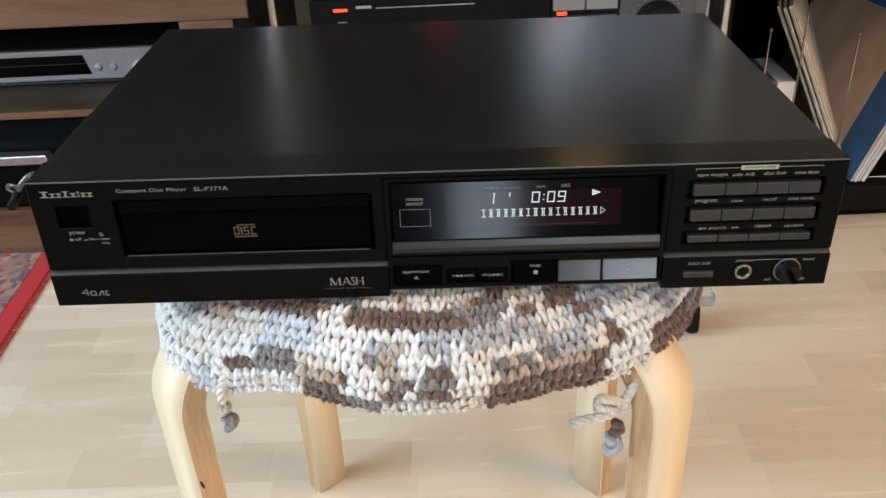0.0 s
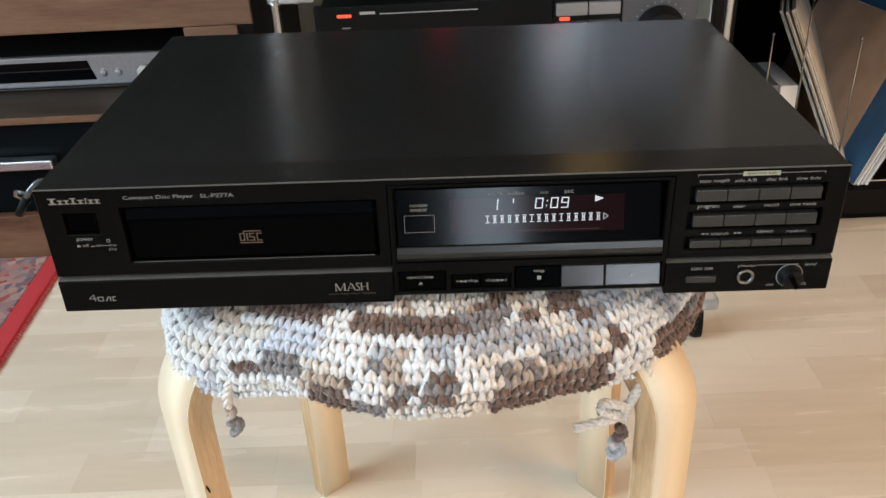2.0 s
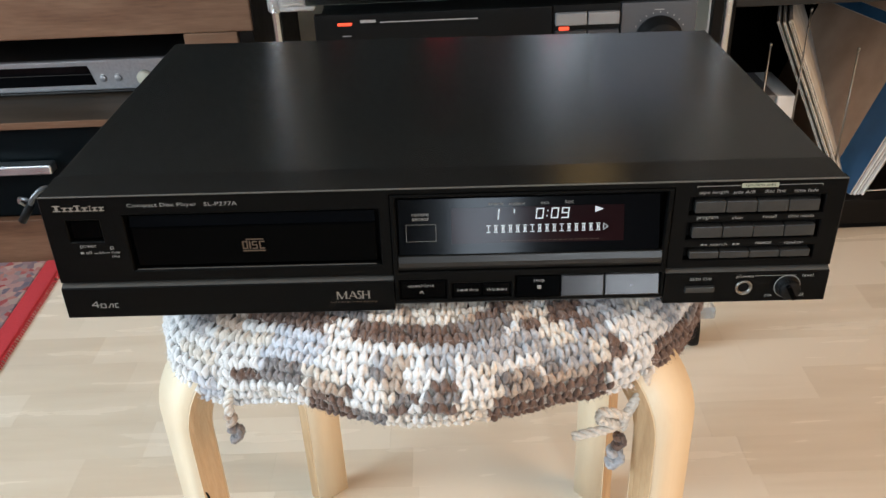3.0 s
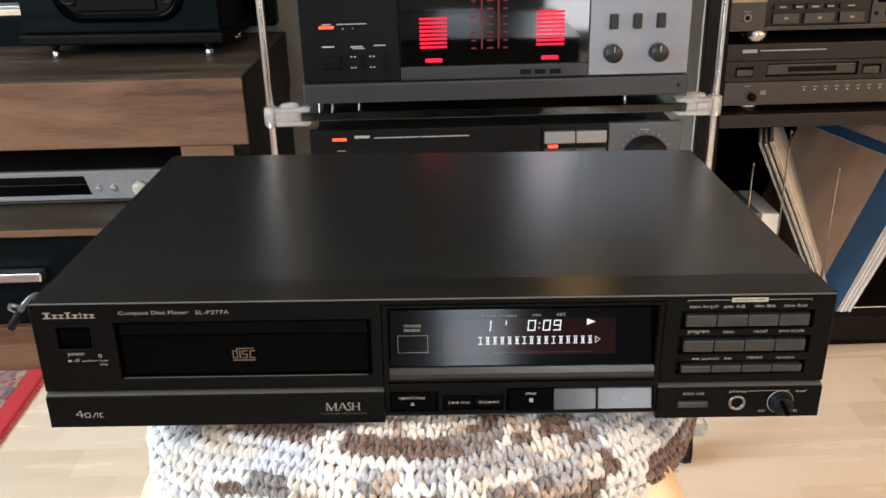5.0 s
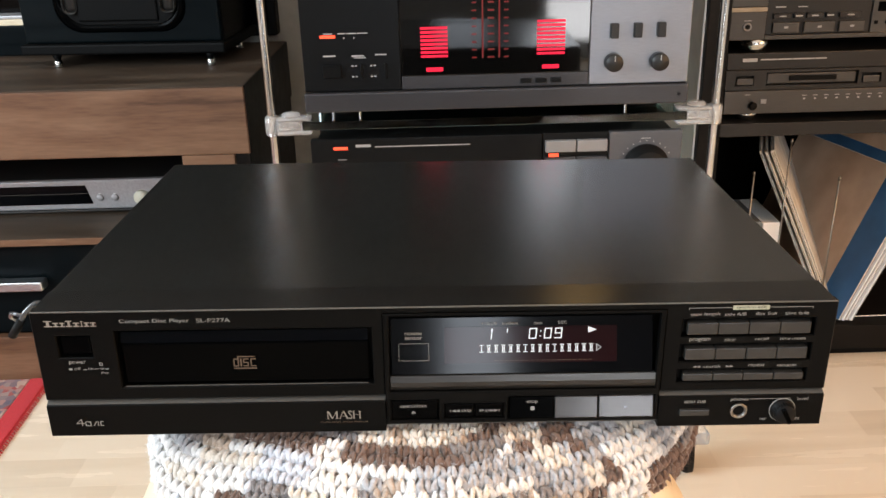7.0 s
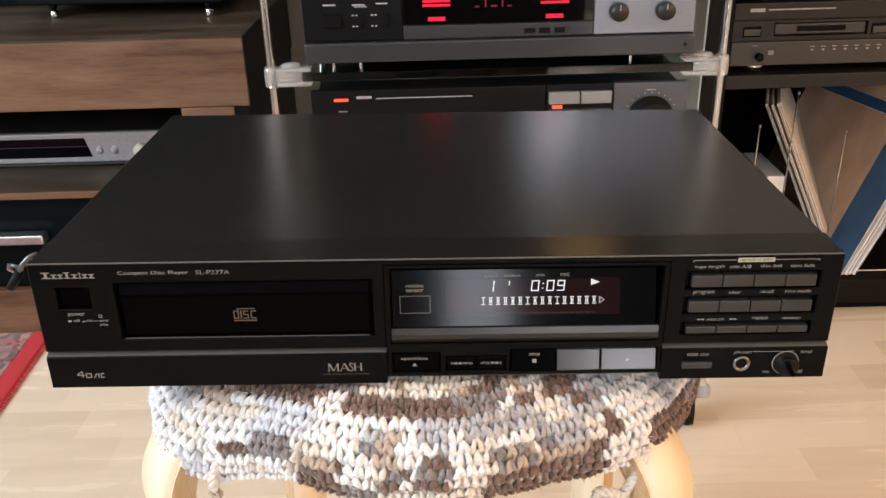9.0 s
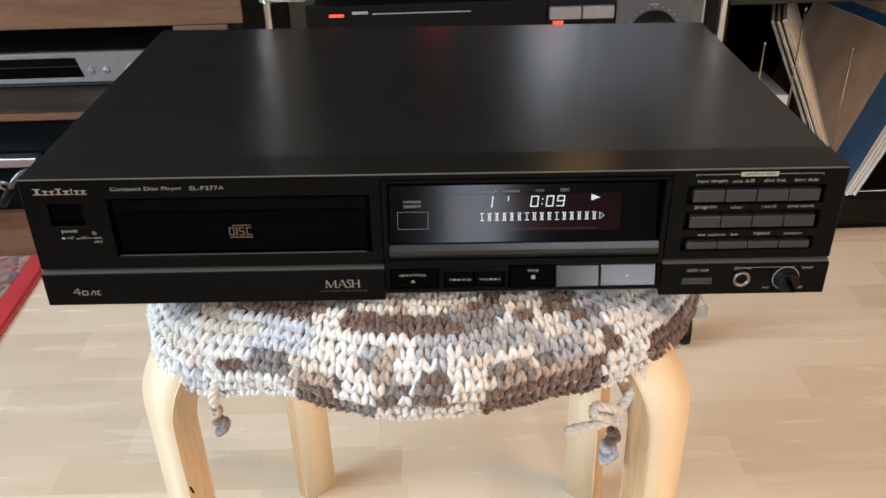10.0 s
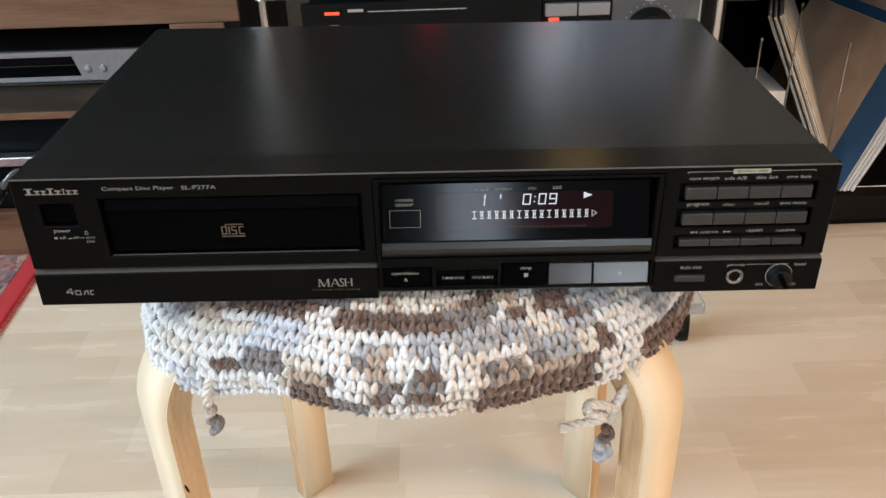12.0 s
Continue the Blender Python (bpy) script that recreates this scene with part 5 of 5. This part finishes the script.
def build_silver_box():
    y = 0.985
    p = thing("media_player", "flat silver media player with a black display in the cabinet bay", "media player")
    x0, x1, z0, z1 = -0.86, -0.43, 0.2715, 0.3225
    part("case", box(x0 + 0.003, x1 - 0.003, y + 0.012, y + 0.26, z0, z1 - 0.002, 0.002), M_DECK, p)
    part("front_panel", box(x0, x1, y, y + 0.012, z0 - 0.001, z1, 0.003, 3), M_SILVER, p, "silver plastic front")
    bm = bmesh.new()
    flat(bm, [(x0 + 0.04, z0 + 0.009), (-0.583, z0 + 0.009), (-0.592, z1 - 0.009), (x0 + 0.04, z1 - 0.009)], y - 0.0006)
    disp = part("display", bm, M_PANE, p, "black display window")
    part("display_split", bars([(x0 + 0.04, -0.588, 0.2985, 0.2998)], y - 0.0010), M_DECK, disp)
    part("base_strip", box(x0, x1, y - 0.003, y + 0.01, z0 - 0.004, z0 - 0.0012, 0.0005), M_DECK, p)
    for x in (-0.570, -0.545):
        part("button", turned([(0.006, 0), (0.0058, 0.002), (0.0048, 0.003)], Matrix.Translation((x, y, 0.291)) @ FACING, 24), M_SILVER, p, smooth=True)
        part("button_mark", bars([(x - 0.002, x + 0.002, 0.2965, 0.2985)], y - 0.0004), M_FRAME, p)
    part("knob", turned([(0.013, 0), (0.013, 0.006), (0.0115, 0.009), (0.0001, 0.0095)], Matrix.Translation((-0.4990, y, 0.290)) @ FACING, 32), M_CREAM, p, "round cream knob", True)
    for x in (x0 + 0.04, x1 - 0.04):
        part("foot", turned([(0.012, 0.264), (0.012, 0.272)], pose(x, y + 0.03, 0)), M_RUBBER, p)
        part("foot", turned([(0.012, 0.264), (0.012, 0.272)], pose(x, y + 0.22, 0)), M_RUBBER, p)


def build_speaker():
    sp = thing("centre_speaker", "black loudspeaker on chrome spikes on the oak cabinet", "loudspeaker", pose(-0.511, 1.058, 0, 0, 0, -4))
    part("cabinet", box(-0.170, 0.165, 0.0, 0.19, 0.5368, 0.78, 0.004, 3), M_DRAWER, sp, "black satin cabinet")
    part("base_plate", box(-0.176, 0.171, -0.012, 0.195, 0.5195, 0.5365, 0.003), M_DARK, sp)

    def loop(w, h, r, n=10):
        pts = []
        for cx, cz, a0 in ((w / 2 - r, h / 2 - r, 0), (-w / 2 + r, h / 2 - r, 90), (-w / 2 + r, -h / 2 + r, 180), (w / 2 - r, -h / 2 + r, 270)):
            for i in range(n + 1):
                a = radians(a0 + 90 * i / n)
                pts.append((cx + r * math.cos(a), cz + r * math.sin(a)))
        return pts

    def ring(loops):
        bm = bmesh.new()
        rows = [[bm.verts.new((x, y, z + 0.625)) for x, z in pts] for pts, y in loops]
        for a, b in zip(rows, rows[1:]):
            for i in range(len(a)):
                bm.faces.new((a[i], a[(i + 1) % len(a)], b[(i + 1) % len(b)], b[i]))
        bmesh.ops.recalc_face_normals(bm, faces=bm.faces[:])
        return bm
    rim = part("port_rim", ring([(loop(0.222, 0.142, 0.045), 0.0), (loop(0.214, 0.134, 0.044), -0.005), (loop(0.200, 0.120, 0.042), -0.004), (loop(0.192, 0.112, 0.04), 0.002)]), M_GLOSS, sp, "rounded glossy rim", True)
    bm = bmesh.new()
    f = bm.faces.new([bm.verts.new((x, -0.0008, z + 0.625)) for x, z in loop(0.200, 0.120, 0.042)])
    part("recess", bm, M_DARK, rim)
    part("grille_block", box(-0.072, 0.064, -0.004, 0.004, 0.572, 0.68, 0.003), M_DARK, rim, "flat black centre block")
    for s in (-1, 1):
        part("end_cap", box(*sorted((s * 0.070, s * 0.094)), -0.003, 0.002, 0.585, 0.665, 0.009, 3), M_BAR, rim, "shiny rounded end cap", True)
    for x in (-0.121, 0.142):
        for y in (0.0, 0.17):
            sk = part("spike", turned([(0.002, 0.507), (0.006, 0.513), (0.008, 0.5196)], pose(x, y, 0)), M_DARK, sp, smooth=True)
            part("spike_foot", turned([(0.0065, 0.4976), (0.0068, 0.499), (0.0068, 0.508), (0.0055, 0.5095)], pose(x, y, 0)), M_CHROME, sk, "chrome spike foot", True)
    part("side_trim", box(0.1655, 0.1685, 0.004, 0.18, 0.5375, 0.775, 0.001), M_GLOSS, sp)


def build_pale_box():
    b = thing("storage_box", "grey box with a yellow wooden lid strip on the cabinet", "box", pose(-0.716, 1.20, 0.4976))
    part("body", box(-0.24, 0.0, 0, 0.05, 0, 0.0535, 0.002), M_DRAWER, b, "dark grey box body")
    part("lid_strip", box(-0.24, 0.0, -0.002, 0.05, 0.0540, 0.0650, 0.002), M_BIRCH, b, "yellow wooden strip")
    part("lid", box(-0.24, 0.0, 0.0, 0.05, 0.0652, 0.0715, 0.002), M_SILVER, b, "light grey lid")


# ---- black shelf unit with decks and records ----
def build_shelf():
    sh = thing("shelf_unit", "black open shelf unit holding tape decks and records", "shelf unit")
    x0, x1, y0, y1 = 0.405, 1.45, 0.872, 1.285
    part("left_side", box(x0, x0 + 0.033, y0, y1, 0.0, 0.4165, 0.001), M_BLACKBROWN, sh)
    # pale board added so that the shelf's left face reads bright
    part("bright_side_board", box(x0 - 0.0034, x0 - 0.0003, y0 + 0.012, y1, 0.002, 0.778, 0.0005), M_CLAD, sh, "off-white board added to brighten the shelf's side")
    for y in (y0, y1 - 0.033):
        part("upright", box(x0, x0 + 0.033, y, y + 0.033, 0.4168, 0.78, 0.001), M_BLACKBROWN, sh)
    part("right_side", box(x1 - 0.033, x1, y0, y1, 0.0, 0.78, 0.001), M_BLACKBROWN, sh)
    for z0, z1, nm in ((0.018, 0.062, "bottom_board"), (0.396, 0.4165, "shelf_board"), (0.74, 0.76, "top_board")):
        part(nm, box(x0 + 0.0335, x1 - 0.0335, y0 + 0.003, y1 - 0.012, z0, z1, 0.001), M_BLACKBROWN if z0 < 0.3 else M_DECK_D, sh)
    part("back_panel", box(x0 + 0.0335, x1 - 0.0335, y1 - 0.0115, y1, 0.02, 0.735), M_DARK, sh)
    part("plinth", box(x0 + 0.0335, x1 - 0.0335, y0 + 0.02, y0 + 0.035, 0.0, 0.0175), M_DARK, sh)


def build_deck_low():
    y = 0.885
    d = thing("disc_deck", "dark grey disc deck with a wide tray slot on the shelf", "disc deck")
    x0, x1 = 0.443, 0.878
    part("case", box(x0 + 0.004, x1 - 0.004, y + 0.012, y + 0.30, 0.431, 0.520, 0.002), M_DECK_D, d)
    part("front_top", box(x0, x1, y, y + 0.012, 0.4965, 0.5215, 0.0015), M_DECK_D, d)
    part("front_middle", plate(x0, x1, 0.4655, 0.4960, [(0.5055, 0.6440, 0.4720, 0.4915), (0.4590, 0.4855, 0.4725, 0.4870), (0.6500, 0.6790, 0.4735, 0.4875)], y, 0.012, 0.0006), M_DECK_D, d)
    part("front_bottom", box(x0, x1, y - 0.003, y + 0.012, 0.4295, 0.4650, 0.0015), M_DECK, d)
    part("slot_back", box(0.457, 0.681, y + 0.0121, y + 0.0138, 0.470, 0.493), M_DARK, d)
    part("tray_door", box(0.5070, 0.6425, y + 0.003, y + 0.010, 0.4735, 0.4900, 0.002), M_DECK, d, "grey tray door")
    part("tray_slot", box(0.540, 0.612, y + 0.001, y + 0.0032, 0.4785, 0.4860, 0.0008), M_DARK, d)
    for a in (0.4600, 0.6515):
        part("button", box(a, a + 0.0245, y - 0.002, y + 0.008, 0.4740, 0.4840, 0.001), M_DECK, d)
    part("power_knob", turned([(0.006, 0), (0.006, 0.007), (0.005, 0.008)], Matrix.Translation((0.486, y - 0.003, 0.4430)) @ FACING, 24), M_DARK, d, smooth=True)
    part("phones_key", box(0.4985, 0.5075, y - 0.0045, y - 0.0028, 0.4455, 0.4525, 0.0008), M_KEYLIGHT, d)
    bm = bars([(0.466, 0.488, 0.5085, 0.5138)], y - 0.0004)
    bars(word_bars(0.493, 0.592, 0.5105, 0.5125, [6, 5, 8, 4]), y - 0.0004, bm)
    for k in range(9):
        bars([(0.561 + k * 0.0165, 0.568 + k * 0.0165, 0.4560, 0.4572), (0.563 + k * 0.0165, 0.5665 + k * 0.0165, 0.4505, 0.4530)], y - 0.0034, bm)
    bars([(0.474, 0.482, 0.4590, 0.4600)], y - 0.0034, bm)
    marks(bm, d)
    for x in (0.486, 0.835):
        for yy in (y + 0.02, y + 0.26):
            part("foot", turned([(0.008, 0.4168), (0.014, 0.418), (0.018, 0.426), (0.018, 0.4298)], pose(x, yy, 0), 28), M_CHROME, d, "chrome foot", True)


def build_deck_high():
    y = 0.882
    d = thing("cassette_deck", "dark grey cassette deck stacked on the disc deck", "cassette deck")
    x0, x1 = 0.441, 0.876
    part("case", box(x0 + 0.004, x1 - 0.004, y + 0.012, y + 0.28, 0.543, 0.668, 0.002), M_DECK_D, d)
    part("front_left", box(x0, 0.4935, y, y + 0.012, 0.541, 0.582, 0.0012), M_DECK, d)
    part("front_left_upper", box(x0, 0.4935, y, y + 0.012, 0.5885, 0.670, 0.0012), M_DECK, d)
    part("trim_strip", box(x0, 0.4935, y - 0.0008, y + 0.012, 0.5822, 0.5883, 0.0006), M_CHAMPAGNE, d, "champagne trim strip")
    part("front_lower", box(0.4937, x1, y, y + 0.012, 0.541, 0.5475, 0.0012), M_DECK, d)
    part("front_centre", box(0.4937, 0.648, y + 0.002, y + 0.012, 0.5477, 0.670, 0.0012), M_DECK_D, d)
    part("front_right", box(0.6485, x1, y, y + 0.012, 0.5477, 0.670, 0.0012), M_DECK, d)
    for a, b in ((0.503, 0.542), (0.549, 0.594), (0.601, 0.638)):
        k = part("transport_key", box(a, b, y - 0.004, y + 0.004, 0.551, 0.566, 0.001), M_DECK, d)
        part("key_mark", bars([((a + b) / 2 - 0.003, (a + b) / 2 + 0.003, 0.5575, 0.5605)], y - 0.0044), M_MARK, k)
    for a, b in ((0.503, 0.529), (0.533, 0.547), (0.552, 0.575), (0.580, 0.592), (0.600, 0.632)):
        k = part("small_key", box(a, b, y - 0.003, y + 0.004, 0.5715, 0.5785, 0.0008), M_DECK_D, d)
        part("key_mark", bars([((a + b) / 2 - 0.005, (a + b) / 2 + 0.005, 0.5740, 0.5760)], y - 0.0034), M_MARK, k)
    for k in range(6):
        part("side_key", box(0.6535 + k * 0.016, 0.6585 + k * 0.016, y - 0.002, y + 0.004, 0.5600, 0.5650, 0.0008), M_DARK, d)
    part("counter_window", box(0.656, 0.74, y - 0.001, y + 0.004, 0.578, 0.592, 0.001), M_GLOSS, d)
    part("phones_socket", turned([(0.006, 0), (0.006, 0.002), (0.004, 0.002), (0.0035, 0.0)], Matrix.Translation((0.4665, y, 0.5605)) @ FACING, 24), M_KEYLIGHT, d, smooth=True)
    part("socket_hole", turned([(0.0034, 0.0), (0.0034, 0.0022)], Matrix.Translation((0.4665, y, 0.5605)) @ FACING, 20), M_DARK, d)
    part("markings", bars([(0.461, 0.472, 0.5690, 0.5700), (0.505, 0.520, 0.5870, 0.5890), (0.538, 0.552, 0.5870, 0.5885)], y - 0.0006), M_MARK, d)
    for x in (0.486, 0.835):
        for yy in (y + 0.02, y + 0.24):
            part("foot", turned([(0.010, 0.5222), (0.016, 0.5235), (0.020, 0.532), (0.020, 0.5412)], pose(x, yy, 0), 28), M_CHROME, d, "chrome foot", True)


def sleeve(name_label, x, y, z, lean, faces, edge=M_PAPER, size=0.312, thick=0.0042, group="records in the shelf", yaw=0.0, top=None):
    """A record sleeve standing on edge, leaning by degrees about y; faces: bands (share from, share to, material) on its left face, from the front edge back."""
    s = thing("record_sleeve", name_label, "record sleeve", pose(x, y, z, 0, lean, yaw), group)
    part("board", box(0, thick, 0, size, 0, size, 0.0008, 1), edge, s)
    for a, b, m in faces:
        part("print", box(-0.0006, -0.0001, size * a + 0.0006, size * b, 0.001, size * (0.855 if top and a > 0 else 1) - 0.001), m, s)
    if top:
        part("top_print", box(-0.0006, -0.0001, size * faces[0][1] + 0.0008, size - 0.001, size * 0.856, size * 0.915), top, s, "blue band along the top edge")
        part("top_print", box(-0.0006, -0.0001, size * faces[0][1] + 0.0008, size - 0.001, size * 0.916, size - 0.001), M_KRAFT, s)
    part("opening", box(thick * 0.4, thick * 0.6, -0.0002, 0.001, 0.004, size - 0.004), M_DARK, s)
    return s


def build_records():
    zf = 0.0665
    # leaning back to the rack side
    for i, (dx, lean, dy, lab) in enumerate(((0.0, -25, 0.010, "pale card record sleeve leaning in the wire rack"), (0.0065, -25, 0.002, "pale card record sleeve leaning in the wire rack"), (0.014, -24.5, 0.006, "white card record sleeve leaning in the wire rack"), (0.0195, -24.5, 0.012, "pale card record sleeve leaning in the wire rack"))):
        sleeve(lab, 0.6520 + dx, 0.885 + dy, zf + 0.003, lean, [], thick=0.004, yaw=-20)
    # brown and blue sleeve with two white ones under it, leaning the other way
    sleeve("brown card record sleeve with a blue front band", 0.678, 0.888, zf, 24, [(0.0, 0.20, M_BLUE), (0.2002, 1.0, M_KRAFT)], thick=0.004, yaw=13, top=M_BLUE)
    sleeve("white record sleeve leaning under the brown one", 0.6840, 0.886, zf, 24.4, [], M_FRAME, yaw=12)
    sleeve("white record sleeve leaning under the brown one", 0.6905, 0.888, zf, 24.8, [], M_FRAME, yaw=11)
    sleeve("white record sleeve leaning under the brown one", 0.6970, 0.886, zf, 25.2, [], M_FRAME, yaw=10)
    sleeve("blue record sleeve with a pale print", 0.722, 0.96, zf, 26.5, [(0.0, 1.0, M_BLUE)], M_PAPER, yaw=9)
    # wire record rack
    rack = thing("wire_record_rack", "chrome wire record rack in the black shelf", "record rack")
    for y in (0.905, 1.17):
        part("base_wire", tube([(0.46, y, 0.0645), (1.2, y, 0.0645)], 0.0022, 8), M_CHROME, rack)
    for x, h in ((0.511, 0.325), (0.565, 0.378), (0.650, 0.312), (0.86, 0.32)):
        post = part("divider_post", tube([(x, 0.905, 0.065), (x, 0.905, h)], 0.0017, 8), M_NICKEL, rack, smooth=True)
        part("post_tip", turned([(0.0012, -0.003), (0.0026, 0.0), (0.0026, 0.003), (0.0012, 0.005)], pose(x, 0.905, h), 12), M_NICKEL, post, smooth=True)
    sb = thing("small_box", "small white box standing low in the shelf", "box", pose(0.545, 0.93, 0.0668))
    part("body", box(0, 0.03, 0, 0.12, 0, 0.165, 0.002), M_FRAME, sb)
    part("lid", box(-0.04, 0.0, 0.005, 0.12, 0.15, 0.165, 0.002), M_KEYLIGHT, sb)
    part("support", box(-0.036, -0.004, 0.01, 0.115, 0, 0.1495), M_DARK, sb)


def build_cable():
    c = thing("cable", "grey cable curling from behind the disc player", "cable")
    pts = []
    ctrl = [(-0.200, 0.30, 0.46), (-0.218, 0.18, 0.480), (-0.218, 0.10, 0.495), (-0.2185, 0.058, 0.524), (-0.2225, 0.034, 0.5455), (-0.230, 0.030, 0.5425), (-0.2345, 0.030, 0.5360)]
    cv = [Vector(p) for p in ctrl]
    for i in range(len(cv) - 1):
        p0, p1, p2, p3 = cv[max(i - 1, 0)], cv[i], cv[i + 1], cv[min(i + 2, len(cv) - 1)]
        for k in range(6):
            u = k / 6
            pts.append(0.5 * (2 * p1 + (p2 - p0) * u + (2 * p0 - 5 * p1 + 4 * p2 - p3) * u * u + (3 * p1 - p0 - 3 * p2 + p3) * u ** 3))
    pts.append(cv[-1])
    part("cord", tube(pts, 0.0016, 10), M_CABLE, c, smooth=True)
    part("cord", tube([(-0.2325, 0.031, 0.5385), (-0.2370, 0.032, 0.5400), (-0.2420, 0.036, 0.5385), (-0.2480, 0.045, 0.5320), (-0.2500, 0.060, 0.5200)], 0.0012, 10), M_CABLE, c, smooth=True)
    part("plug", tube([(-0.2335, 0.030, 0.5375), (-0.2375, 0.030, 0.5320), (-0.2412, 0.030, 0.5270)], 0.0024, 12), M_RUBBER, c, "black plug", True)


# ---- place everything ----
build_rug()
build_stool()
build_cover()
build_player()
build_rack()
build_power_amp()
build_preamp()
build_added_tuner()
build_added_screen()
build_cabinet()
build_silver_box()
build_speaker()
build_pale_box()
build_shelf()
build_deck_low()
build_deck_high()
build_records()
build_cable()


def build_window(name, w, h, m, label):
    win = thing(name, label, "window", m, kind="structure")
    part("window_frame", plate(-w / 2, w / 2, 0, h, [(-w / 2 + 0.05, w / 2 - 0.05, 0.05, h - 0.05)], 0, 0.05, 0.003), M_FRAME, win)


build_window("window_3", 0.34, 0.60, pose(0.145, -2.69, 0.45), "small white framed window behind the viewer")
build_window("window_4", 0.34, 0.74, pose(0.60, -2.69, 1.06), "white framed narrow window behind the viewer")
build_window("added_low_opening", 0.45, 0.305, pose(0.705, -2.69, 0.04), "white framed low opening added for a bright reflection")
build_window("window_1", 1.54, 1.34, pose(-2.24, -0.60, 0.88, 0, 0, 90), "white framed window in the side wall")
build_window("window_2", 1.20, 1.24, pose(2.24, -0.70, 0.78, 0, 0, 90), "white framed curtained window in the side wall")
lay_floor()
